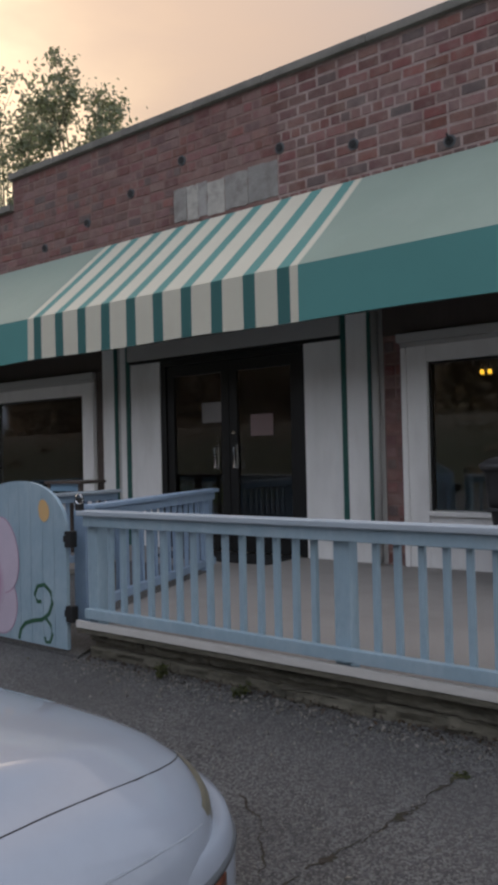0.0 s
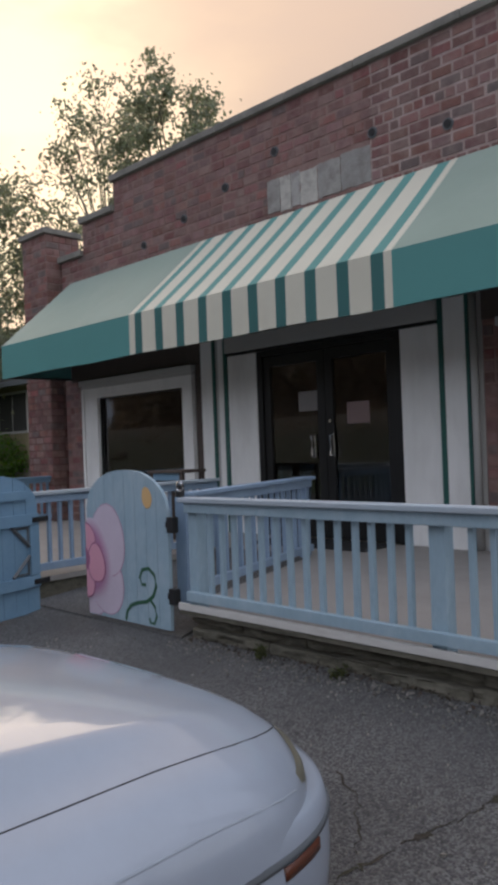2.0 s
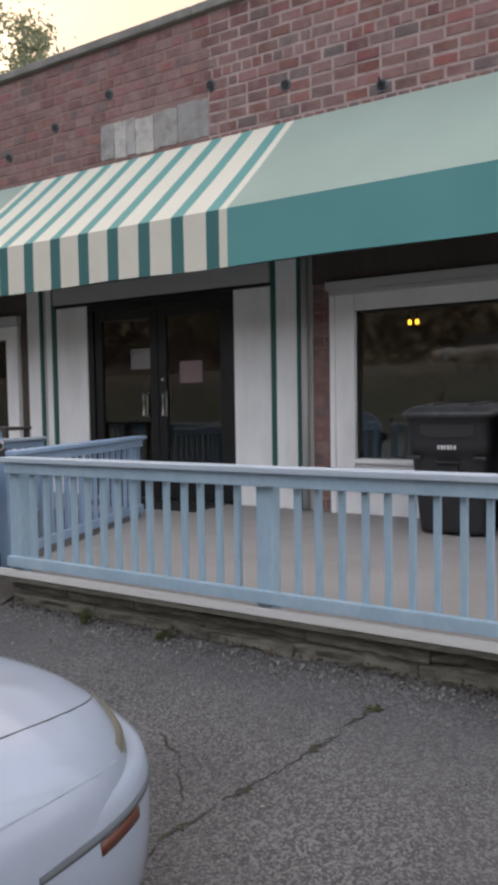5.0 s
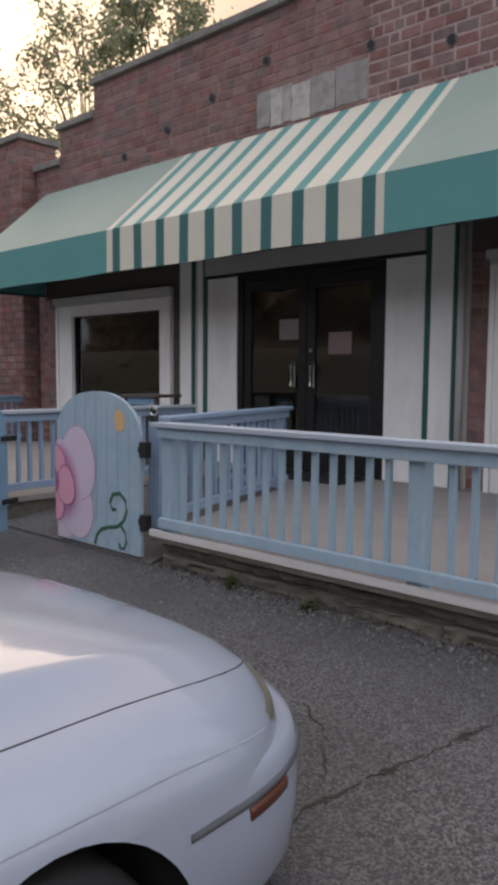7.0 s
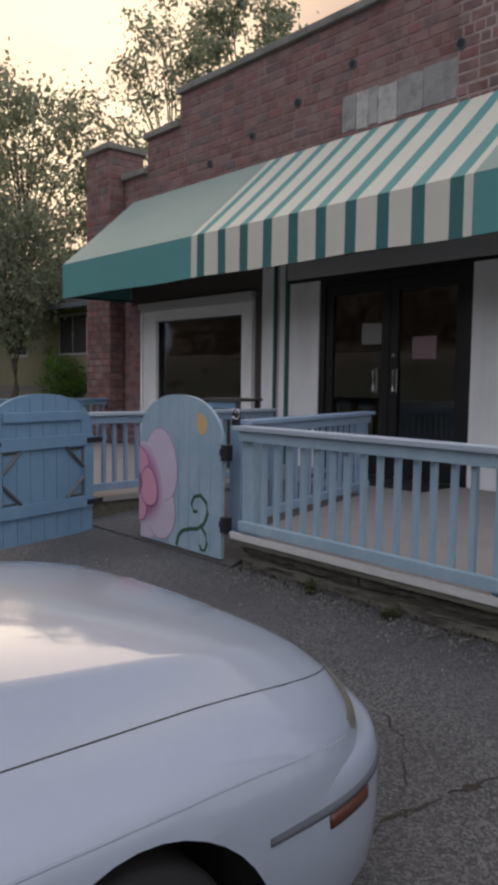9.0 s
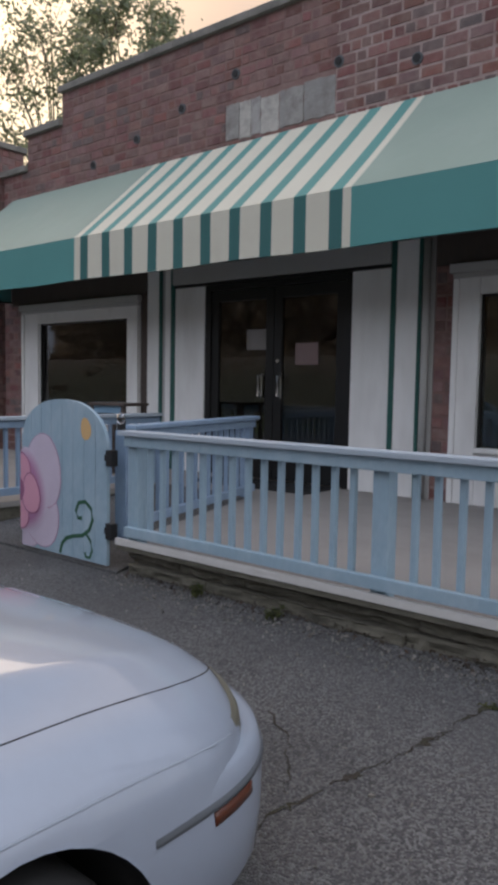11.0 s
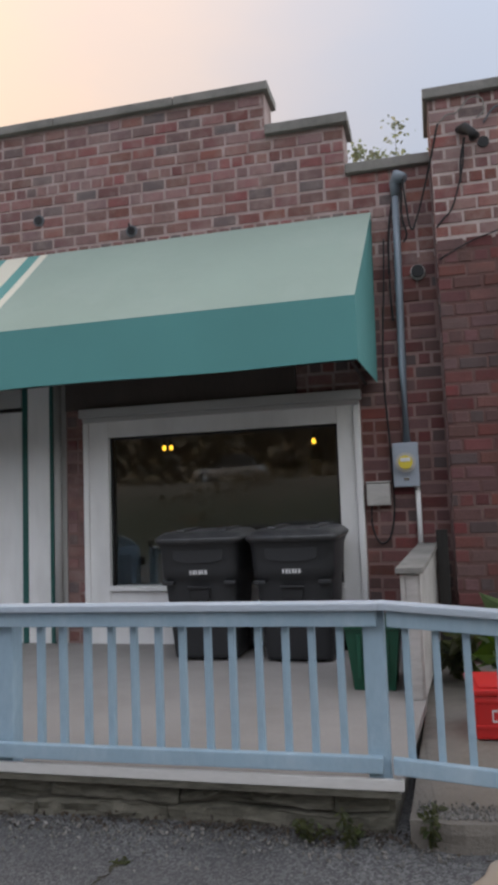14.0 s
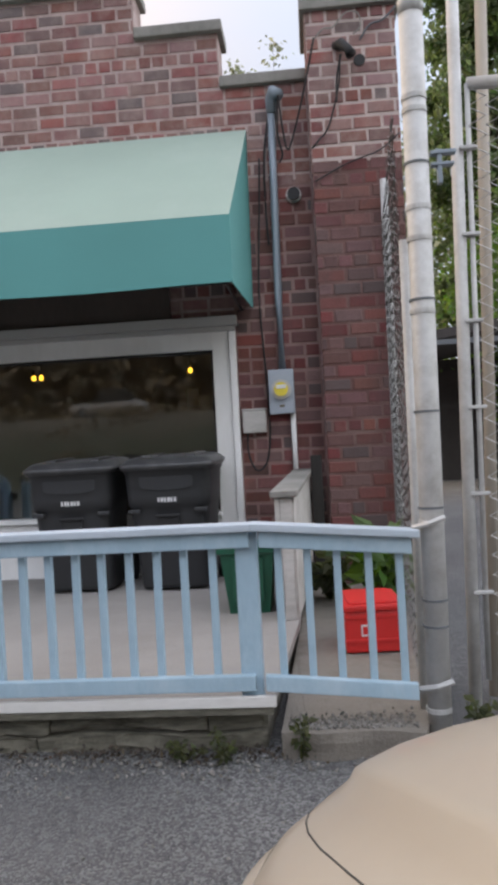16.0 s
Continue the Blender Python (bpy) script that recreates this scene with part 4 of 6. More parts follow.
def flower_gate():
    g = thing("garden_gate", "pale blue arched plank gate painted with a pink flower", "gate", (-0.235, -3.14, 0), 0, "gates")
    arched_planks(g, 0.93, 8, -0.165, 0.58, 0.875, M_BLUE)
    lim = -0.463

    def clip(pts):
        return [(max(x, lim), max(z, -0.16)) for x, z in pts]

    y = -0.0125
    for cx, cz, rx, rz, tn in ((-0.37, -0.09, 0.12, 0.075, 0.3), (-0.23, 0.06, 0.20, 0.195, -0.3), (-0.21, 0.38, 0.20, 0.25, 0.15)):
        painted(g, "petal_edge", clip(ellipse(cx, cz, rx + 0.006, rz + 0.006, y, tn, 0.03)), y, M_PETAL_EDGE, "mauve petal outline")
        painted(g, "petal", clip(ellipse(cx, cz, rx, rz, y, tn, 0.03)), y - 0.0008, M_PETAL, "pale pink painted petal")
        y -= 0.0016
    # soft mauve shading from the heart of the flower outwards, in fine steps
    for k in range(9):
        u = k / 8
        painted(g, "petal_shading", clip(ellipse(-0.40, 0.22, 0.235 - 0.075 * u, 0.30 - 0.085 * u, y, 0, 0.05)), y, M_PETAL_STEPS[k], "mauve shading round the bloom")
        y -= 0.0008
    for cx, cz, rx, rz, tn in ((-0.44, 0.385, 0.085, 0.105, 0.3), (-0.445, 0.055, 0.075, 0.10, -0.2), (-0.335, 0.21, 0.10, 0.135, 0.15)):
        painted(g, "inner_petal_edge", clip(ellipse(cx, cz, rx + 0.010, rz + 0.010, y, tn, 0.05)), y, M_HEART)
        painted(g, "inner_petal", clip(ellipse(cx, cz, rx, rz, y, tn, 0.05)), y - 0.0008, M_PINK, "deeper pink inner petal")
        y -= 0.0016
    painted(g, "flower_heart", clip(ellipse(-0.475, 0.235, 0.06, 0.085, y, 0, 0.06)), y, M_HEART, "dark mauve heart of the flower")
    y = -0.0125
    painted(g, "orange_spot", ellipse(0.255, 0.69, 0.052, 0.072, y, 0.2, 0.03), y - 0.0015, M_ORANGE, "small orange painted bloom")
    for pts, r in (([(-0.02, -0.155), (0.0, -0.09), (0.05, -0.045), (0.13, -0.02), (0.22, -0.005), (0.29, 0.04), (0.325, 0.11), (0.31, 0.18), (0.25, 0.22), (0.18, 0.205), (0.15, 0.15), (0.175, 0.105), (0.215, 0.11)], 0.013),
                   ([(0.26, 0.01), (0.305, -0.03), (0.32, -0.09), (0.295, -0.14), (0.255, -0.14), (0.245, -0.11)], 0.011)):
        path = [Vector((x, y - 0.002, z)) for x, z in pts]
        bm = tube(bmesh.new(), path, r, 8)
        for v in bm.verts:
            v.co.y = y - 0.002 + (v.co.y - (y - 0.002)) * 0.1
        part("vine", bm, M_VINE, g, "dark green painted vine")
    part("back_rail", boxes((-0.44, 0.44, 0.014, 0.045, 0.0, 0.09), (-0.44, 0.44, 0.014, 0.045, 0.48, 0.57), bevel=0.004), M_BLUE, g)
    for z in (0.06, 0.52):
        part("hinge", boxes((0.445, 0.53, -0.02, -0.013, z - 0.02, z + 0.02), (0.47, 0.53, -0.03, 0.02, z - 0.05, z + 0.05), bevel=0.003), M_BLACK, g, "black steel strap hinge")


flower_gate()


def braced_gate():
    p0, p1 = Vector((-1.33, -3.20, 0)), Vector((-1.10, -4.13, 0))
    ang = math.degrees(math.atan2(p1.y - p0.y, p1.x - p0.x))
    mid = (p0 + p1) / 2
    g = thing("garden_gate", "mid-blue arched plank gate with braces, standing open", "gate", (mid.x, mid.y, 0), ang, "gates")
    arched_planks(g, 0.96, 8, -0.22, 0.60, 0.86, M_BLUE_DK)
    y0, y1 = 0.013, 0.038
    for nm, r in (("rail", (-0.47, 0.47, y0, y1, 0.46, 0.55)), ("rail", (-0.47, 0.47, y0, y1, -0.02, 0.07)), ("stile", (-0.47, -0.38, y0, y1, 0.072, 0.458)), ("stile", (0.38, 0.47, y0, y1, 0.072, 0.458)), ("top_batten", (-0.36, 0.36, y0, y1, 0.66, 0.73))):
        part(nm, boxes(r, bevel=0.004), M_BLUE_DK, g)
    for sx in (-1, 1):
        for z0, z1 in ((0.455, 0.30), (0.075, 0.225)):
            part("brace", tube(bmesh.new(), [(sx * 0.21, y0 + 0.010, z0), (sx * 0.378, y0 + 0.010, z1)], 0.016, 4), M_STRIP, g, "dark diagonal corner brace")
            zl = z0 - 0.012 if z0 > 0.3 else z0 + 0.012
            part("brace", tube(bmesh.new(), [(sx * 0.21, y0 + 0.006, zl), (sx * 0.372, y0 + 0.006, zl)], 0.009, 4), M_STRIP, g)
            part("brace", tube(bmesh.new(), [(sx * 0.369, y0 + 0.006, zl), (sx * 0.369, y0 + 0.006, z1)], 0.009, 4), M_STRIP, g)
    part("latch", boxes((0.40, 0.50, y1 + 0.001, y1 + 0.02, 0.50, 0.53), bevel=0.003), M_BLACK, g)
    for z in (0.02, 0.50):
        part("hinge", boxes((-0.56, -0.40, 0.039, 0.048, z - 0.02, z + 0.02), bevel=0.003), M_BLACK, g)


braced_gate()


# ---- things on the porch ----
def rounded_loft(rows, q=0.3, n=28, tilt=0.0):
    """Stacked rounded rectangles (height, half width, half depth, shift), closed at both ends."""
    bm = bmesh.new()
    rings = []
    for z, w, d, dy in rows:
        ring = []
        for k in range(n):
            a = 2 * math.pi * k / n
            c, s = math.cos(a), math.sin(a)
            y = dy + d * math.copysign(abs(s) ** q, s)
            ring.append(bm.verts.new((w * math.copysign(abs(c) ** q, c), y, z + tilt * y)))
        rings.append(ring)
    for a, c in zip(rings, rings[1:]):
        for k in range(n):
            bm.faces.new((a[k], a[(k + 1) % n], c[(k + 1) % n], c[k]))
    bm.faces.new(rings[0][::-1])
    bm.faces.new(rings[-1])
    return bm


def wheeled_bin(x, y, turn, label):
    b = thing("wheeled_bin", label, "rubbish bin", (x, y, 0), turn, "wheeled bins")
    part("body", rounded_loft(((0.02, 0.243, 0.24, 0.03), (0.05, 0.248, 0.248, 0.03), (0.55, 0.283, 0.30, 0.0), (0.60, 0.287, 0.305, 0.0), (0.615, 0.298, 0.318, -0.008), (0.68, 0.302, 0.322, -0.008), (0.84, 0.311, 0.335, -0.01), (0.86, 0.322, 0.348, -0.01), (0.885, 0.324, 0.35, -0.01)), 0.26), M_BIN, b, "", True)
    # front: moulded shoulder with a curved lower lip, stamped number, recessed lift bar
    arc = [(0.185 * math.cos(math.pi * k / 12), 0.755 - 0.03 * math.sin(math.pi * k / 12)) for k in range(13)]
    part("shoulder", slab_xz(bmesh.new(), [(0.19, 0.82)] + arc + [(-0.19, 0.82)], -0.3445, -0.32), M_BIN, b, "moulded shoulder panel")
    for sx in (-1, 1):
        part("rib", boxes((sx * 0.235 - 0.045, sx * 0.235 + 0.045, -0.338, -0.29, 0.565, 0.595), bevel=0.008), M_BIN, b)
    part("lift_recess", boxes((-0.075, 0.075, -0.316, -0.28, 0.455, 0.535), bevel=0.006), M_BLACK, b, "black recessed lift pocket")
    part("lift_bar", tube(bmesh.new(), [(-0.085, -0.322, 0.545), (0.085, -0.322, 0.545)], 0.011), M_BLACK, b)
    for i in range(6):
        part("label_mark", boxes((-0.065 + i * 0.0228, -0.053 + i * 0.0228 + 0.004 * (i % 2), -0.3345, -0.325, 0.642, 0.672)), M_LABEL, b, "white stamped mark")
    lid = part("lid", rounded_loft(((0.878, 0.334, 0.372, -0.012), (0.905, 0.347, 0.385, -0.012), (0.918, 0.346, 0.384, -0.012), (0.928, 0.330, 0.365, -0.008), (0.945, 0.312, 0.345, 0.0), (0.958, 0.285, 0.315, 0.0), (0.962, 0.20, 0.24, 0.0)), 0.3, 28, 0.035), M_BIN_LID, b, "scuffed dark grey domed lid, coloured paler for the sky's sheen", True)
    for rx in (-0.16, 0.16):
        bm = boxes((rx - 0.035, rx + 0.035, -0.22, 0.26, 0.952, 0.975), bevel=0.007)
        for v in bm.verts:
            v.co.z += 0.035 * v.co.y
        part("lid_ridge", bm, M_BIN_LID, lid)
    part("handle", tube(bmesh.new(), [(-0.25, 0.33, 0.90), (-0.25, 0.42, 0.93), (0.25, 0.42, 0.93), (0.25, 0.33, 0.90)], 0.014), M_BIN, b)
    for sx in (-1, 1):
        part("wheel", tube(bmesh.new(), [(sx * 0.25, 0.33, 0.11), (sx * 0.31, 0.33, 0.11)], 0.11, 18), M_BLACK, b)


wheeled_bin(2.335, -0.53, 1.5, "dark grey wheeled bin with a white label by the window")
wheeled_bin(3.05, -0.56, -1.0, "dark grey wheeled bin with its lid shut by the window")

tub = thing("recycling_tub", "green plastic recycling tub on the porch floor", "tub", (3.65, -1.40, 0))
bm = bmesh.new()
rings = []
for z, w, d in ((0.0, 0.12, 0.17), (0.36, 0.16, 0.21), (0.365, 0.185, 0.235), (0.395, 0.185, 0.235), (0.395, 0.165, 0.215), (0.02, 0.115, 0.165)):
    rings.append([bm.verts.new((sx * w, sy * d, z)) for sx, sy in ((-1, -1), (1, -1), (1, 1), (-1, 1))])
for a, c in zip(rings, rings[1:]):
    for k in range(4):
        bm.faces.new((a[k], a[(k + 1) % 4], c[(k + 1) % 4], c[k]))
bm.faces.new(rings[0][::-1])
bm.faces.new(rings[-1])
part("body", bm, M_GREENBIN, tub)
for sx in (-0.08, 0.0, 0.08):
    part("rib", boxes((sx - 0.012, sx + 0.012, -0.222, -0.195, 0.08, 0.33)), M_GREENBIN, tub)

guard = thing("porch_end_wall", "low white boarded guard wall with a worn grey cap", "guard wall")
bm = bmesh.new()
v = [bm.verts.new(p) for p in ((3.84, -1.78, 0.002), (3.94, -1.78, 0.002), (4.03, -0.03, 0.002), (3.93, -0.03, 0.002), (3.84, -1.78, 0.70), (3.94, -1.78, 0.70), (4.03, -0.03, 0.76), (3.93, -0.03, 0.76))]
for q in ((0, 1, 2, 3), (4, 5, 6, 7), (0, 1, 5, 4), (1, 2, 6, 5), (2, 3, 7, 6), (3, 0, 4, 7)):
    bm.faces.new([v[i] for i in q])
part("wall", bm, M_FASCIA, guard)
bm = boxes((3.82, 3.975, -1.83, -0.02, 0.702, 0.735), bevel=0.005)
for q in bm.verts:
    q.co.z += 0.06 * (q.co.y + 1.78) / 1.75
    q.co.x += 0.09 * (q.co.y + 1.78) / 1.75
part("cap", bm, M_COPING, guard, "weathered grey cap board")
for i in range(12):
    y = -1.77 + i * 0.146
    bm = boxes((3.941, 3.95, y, y + 0.138, 0.002, 0.69 + 0.06 * i / 12), bevel=0.002)
    for q in bm.verts:
        q.co.x += 0.09 * (q.co.y + 1.78) / 1.75
    part("board", bm, M_FASCIA, guard)
for r in ((3.842, 3.868, -1.792, -1.781, 0.002, 0.69), (3.872, 3.935, -1.790, -1.781, 0.002, 0.69)):
    part("board", boxes(r, bevel=0.002), M_FASCIA, guard)

# near-black strip added as the shadow between guard wall and pier
board = mesh_ob("plank", boxes((4.05, 4.135, -0.275, -0.245, -0.098, 0.90), bevel=0.004), M_GAP_SHADE)
tagged(board, "dark upright strip standing in for the shadow beside the brick pier", "plank")

crate = thing("red_box", "red plastic storage box on the side walkway", "storage box", (4.33, -1.95, -0.095), 4)
part("body", boxes((-0.15, 0.15, -0.2, 0.2, 0.0, 0.21), bevel=0.012), M_RED, crate)
part("lid", boxes((-0.162, 0.162, -0.212, 0.212, 0.212, 0.244), (-0.13, 0.13, -0.18, 0.18, 0.242, 0.256), bevel=0.01), M_RED, crate, "red lid")
part("label", boxes((-0.07, -0.03, -0.2025, -0.19, 0.085, 0.145)), M_LABEL, crate, "small white printed mark")
part("label_mark", boxes((-0.063, -0.037, -0.2035, -0.2, 0.095, 0.135)), M_RED, crate)
for z in (0.05, 0.175):
    part("rib", boxes((-0.153, 0.153, -0.206, -0.19, z, z + 0.02), bevel=0.004), M_RED, crate)


# ---- leaves ----
def leaf_cloud(points, size, rng, droop=0.3, fold=0.15):
    """Pointed, folded leaves at the given places, as vertices and faces."""
    vs, fs = [], []
    for p in points:
        s = size * rng.uniform(0.6, 1.35)
        d = Vector((rng.uniform(-1, 1), rng.uniform(-1, 1), rng.uniform(-1, 0.7) - droop)).normalized()
        side = d.cross(Vector((rng.uniform(-1, 1), rng.uniform(-1, 1), rng.uniform(-1, 1)))).normalized()
        up = d.cross(side)
        k = len(vs)
        vs += [p, p + d * s * 0.5 + side * s * 0.3 + up * s * fold, p + d * s, p + d * s * 0.5 - side * s * 0.3 + up * s * fold]
        fs += [(k, k + 1, k + 2), (k, k + 2, k + 3)]
    return vs, fs


def raw_part(name, vs, fs, material, parent, label="", kind=""):
    me = bpy.data.meshes.new(name)
    me.from_pydata([tuple(v) for v in vs], [], fs)
    me.materials.append(material)
    ob = new(name, me)
    ob.parent = parent
    return tagged(ob, label, kind=kind)


def tree(x, y, base, height, spread, crown_low, seed, leaves, leaf, label, material=None, lobes=26, tight=0.17, trunk_r=0.22, name="tree", flat=1.0):
    rng = random.Random(seed)
    t = thing(name, label, "tree" if name == "tree" else "shrub", (x, y, base))
    bm = bmesh.new()
    lean = Vector((rng.uniform(-0.06, 0.06), rng.uniform(-0.06, 0.06), 1))
    pts = [lean * (height * 0.8 * k / 8) + Vector((0.12 * math.sin(k * 1.3 + seed), 0.12 * math.cos(k + seed), 0)) * (k > 0) for k in range(9)]
    tube(bm, pts, 0.1, 9, taper=[trunk_r * (1 - 0.1 * k) * (1.5 if k == 0 else 1) for k in range(9)])
    part("trunk", bm, M_BARK, t, "", True)
    centres = []
    bm = bmesh.new()
    for i in range(lobes):
        f = crown_low + (1 - crown_low) * (i + 0.5) / lobes
        a = i * 2.4 + rng.uniform(-0.5, 0.5)
        prof = math.sin(math.pi * min(max((f - crown_low) / (1.04 - crown_low), 0.08), 0.97)) ** 0.6
        r = spread * prof * rng.uniform(0.35, 1.0)
        c = Vector((r * math.cos(a), r * math.sin(a) * flat, height * f * rng.uniform(0.94, 1.03)))
        k = min(7, max(1, int(f * 0.75 * 8)))
        st = pts[k]
        m1 = st.lerp(c, 0.5) + Vector((0, 0, 0.1 * height * (c - st).length / max(height, 1)))
        tube(bm, [st, m1, c], 0.03, 5, taper=[trunk_r * 0.28, trunk_r * 0.15, trunk_r * 0.05])
        centres.append((c, rng.uniform(0.7, 1.35)))
        for _ in range(3):
            e = c + Vector((rng.gauss(0, 1), rng.gauss(0, 1), rng.gauss(0, 0.8))) * spread * tight
            tube(bm, [m1.lerp(c, 0.6), e], 0.02, 4, taper=[trunk_r * 0.08, trunk_r * 0.03])
            centres.append((e, rng.uniform(0.4, 0.8)))
    part("branch_frame", bm, M_BARK, t)
    places = []
    total = sum(w for _, w in centres)
    for c, w in centres:
        for _ in range(int(leaves * w / total)):
            places.append(c + Vector((rng.gauss(0, 1), rng.gauss(0, 1) * flat, rng.gauss(0, 0.75))) * spread * tight * w)
    vs, fs = leaf_cloud(places, leaf, rng)
    raw_part("crown", vs, fs, material or M_LEAF, t, "open leafy crown")
    return t


tree(-24.3, 14.2, -0.3, 17.3, 4.6, 0.42, 11, 8200, 0.21, "tall open-crowned tree behind the shop", lobes=42, tight=0.105)
tree(-19.3, 14.0, -0.3, 16.4, 2.7, 0.5, 12, 10000, 0.22, "tall dense tree beside another behind the shop", lobes=34, tight=0.15)
tree(-30.5, 9.6, -0.3, 14.8, 5.8, 0.24, 13, 13000, 0.25, "broad leafy tree over the neighbouring house", lobes=60, tight=0.1)
tree(-34.5, 8.0, -0.3, 17.4, 4.6, 0.3, 14, 7500, 0.26, "tall leafy tree beside the neighbouring house", lobes=34, tight=0.2)
tree(-25.5, 6.9, -0.3, 8.2, 2.3, 0.36, 18, 6500, 0.21, "green leafy tree beside the neighbouring house", M_LEAF, lobes=34, tight=0.22, trunk_r=0.13)
tree(-11.8, 6.6, -0.3, 7.4, 1.1, 0.55, 15, 3500, 0.13, "small tree whose top shows over the parapet", lobes=14, tight=0.28, trunk_r=0.09)
tree(3.3, 12.2, -0.3, 10.3, 1.4, 0.6, 16, 2600, 0.15, "slender tree whose twigs show over the parapet", lobes=16, tight=0.22, trunk_r=0.1, flat=0.6)
tree(-23.9, 8.2, -0.3, 2.0, 0.9, 0.15, 17, 3000, 0.13, "bright green shrub in front of the yellow house", M_LEAF_BRIGHT, lobes=16, tight=0.3, trunk_r=0.06, name="shrub")
# trees beyond the alley
tree(9.9, 17.5, -0.3, 15.5, 2.1, 0.12, 21, 30000, 0.24, "tall green tree beyond the alley", M_LEAF_MID, lobes=56, tight=0.2)
tree(12.8, 19.5, -0.3, 14.0, 4.0, 0.12, 22, 14000, 0.24, "leafy tree beyond the carport", lobes=50, tight=0.22)
tree(9.9, 14.6, -0.3, 7.0, 1.9, 0.2, 23, 8000, 0.16, "young bright green tree beside the carport", M_LEAF_BRIGHT, lobes=26, tight=0.24, trunk_r=0.1)
tree(6.9, 24.0, -0.3, 13.0, 3.4, 0.1, 24, 10000, 0.26, "leafy tree at the end of the alley", lobes=30, tight=0.25)


def weed(x, y, z, h, spread, n_l, leaf, seed, label, material=None, name="weed"):
    rng = random.Random(seed)
    t = thing(name, label, "plant", (x, y, z), 0, "weeds" if name == "weed" else "")
    bm = bmesh.new()
    places = []
    for i in range(max(5, n_l // 14)):
        a = rng.uniform(0, 6.28)
        tip = Vector((spread * math.cos(a) * rng.uniform(0.2, 1), spread * math.sin(a) * rng.uniform(0.2, 1), h * rng.uniform(0.5, 1)))
        m1 = tip * 0.5 + Vector((0, 0, 0.1 * h))
        tube(bm, [(0, 0, 0), m1, tip], 0.004, 4, taper=[0.005, 0.004, 0.002])
        for _ in range(14):
            f = rng.uniform(0.25, 1.0)
            places.append((m1 * (2 * f) if f < 0.5 else m1.lerp(tip, 2 * f - 1)) + Vector((rng.gauss(0, 0.02), rng.gauss(0, 0.02), rng.gauss(0, 0.02))) * (spread * 4))
    part("stems", bm, material or M_WEED, t)
    vs, fs = leaf_cloud(places, leaf, rng, 0.1)
    raw_part("leaves", vs, fs, material or M_WEED, t)


weed(3.97, -3.20, -0.20, 0.17, 0.10, 70, 0.04, 1, "scrubby weed growing at the porch corner")
weed(3.52, -3.20, -0.20, 0.11, 0.09, 60, 0.03, 2, "dry yellowish weed at the foot of the skirt")
weed(3.68, -3.20, -0.20, 0.12, 0.08, 60, 0.035, 6, "small weed at the foot of the skirt")
weed(1.62, -3.20, -0.20, 0.07, 0.09, 60, 0.03, 3, "low tuft of weed against the skirt")
weed(1.05, -3.19, -0.20, 0.09, 0.10, 60, 0.03, 4, "low tuft of weed against the mossy skirt")
weed(3.02, -4.62, gz(3.02, -4.62), 0.02, 0.045, 40, 0.018, 12, "tiny yellowish tuft in the cracked asphalt")
weed(2.84, -3.42, gz(2.84, -3.42), 0.010, 0.05, 34, 0.012, 13, "flat mossy tuft in the cracked asphalt")
weed(4.48, -1.15, -0.1, 0.55, 0.34, 220, 0.17, 7, "broad-leaved green plant behind the red box", M_LEAF_BRIGHT, "plant")
weed(4.14, -0.75, -0.1, 0.40, 0.26, 160, 0.12, 8, "leafy dark plant against the pier", M_WEED, "plant")
weed(4.66, -3.15, -0.2, 0.2, 0.12, 60, 0.05, 9, "dry weed at the foot of the fence post")


# ---- electrical fittings on the wall ----
def wire(name, pts, r, material, label):
    curve = []
    for i in range(len(pts) - 1):
        a, b, c, d = (Vector(pts[max(0, min(len(pts) - 1, i + k))]) for k in (-1, 0, 1, 2))
        for k in range(6):
            t = k / 6
            curve.append(0.5 * ((2 * b) + (c - a) * t + (2 * a - 5 * b + 4 * c - d) * t * t + (3 * b - a - 3 * c + d) * t ** 3))
    curve.append(Vector(pts[-1]))
    return tagged(mesh_ob(name, tube(bmesh.new(), curve, r, 6), material, True), label, "cable" if "cable" in name or "wire" in name else "pipe")


meter = thing("electric_meter", "grey electric meter box with a yellow dial plate", "electric meter", (3.85, -0.002, 1.24))
part("box", boxes((-0.10, 0.10, -0.11, 0.0, 0.0, 0.35), bevel=0.008), M_METER, meter)
part("bezel", tube(bmesh.new(), [(0, -0.10, 0.19), (0, -0.15, 0.19)], 0.078, 24), M_FASCIA, meter, "pale dial ring")
part("dial", tube(bmesh.new(), [(0, -0.148, 0.19), (0, -0.165, 0.19)], 0.055, 24), M_YELLOW, meter, "yellow dial plate")
part("dial_window", boxes((-0.038, 0.038, -0.168, -0.16, 0.195, 0.225), bevel=0.003), M_LABEL, meter)
part("seal", boxes((-0.02, 0.02, -0.118, -0.109, 0.05, 0.07)), M_CHROME, meter)
conduit = thing("service_conduit", "grey steel service conduit with a weatherhead", "conduit")
part("pipe", tube(bmesh.new(), [(3.865, -0.05, 1.59), (3.865, -0.05, 2.2), (3.875, -0.05, 3.0), (3.885, -0.05, 3.66)], 0.03, 12), M_CONDUIT, conduit, "", True)
part("weatherhead", tube(bmesh.new(), [(3.885, -0.05, 3.64), (3.89, -0.055, 3.74), (3.92, -0.09, 3.79), (3.95, -0.13, 3.75)], 0.045, 12, taper=[0.036, 0.05, 0.06, 0.05]), M_CONDUIT, conduit, "", True)
tagged(mesh_ob("meter_pipe", tube(bmesh.new(), [(3.93, -0.04, 0.70), (3.93, -0.04, 1.24)], 0.02, 10), M_WHITE, True), "white painted pipe below the meter", "pipe")
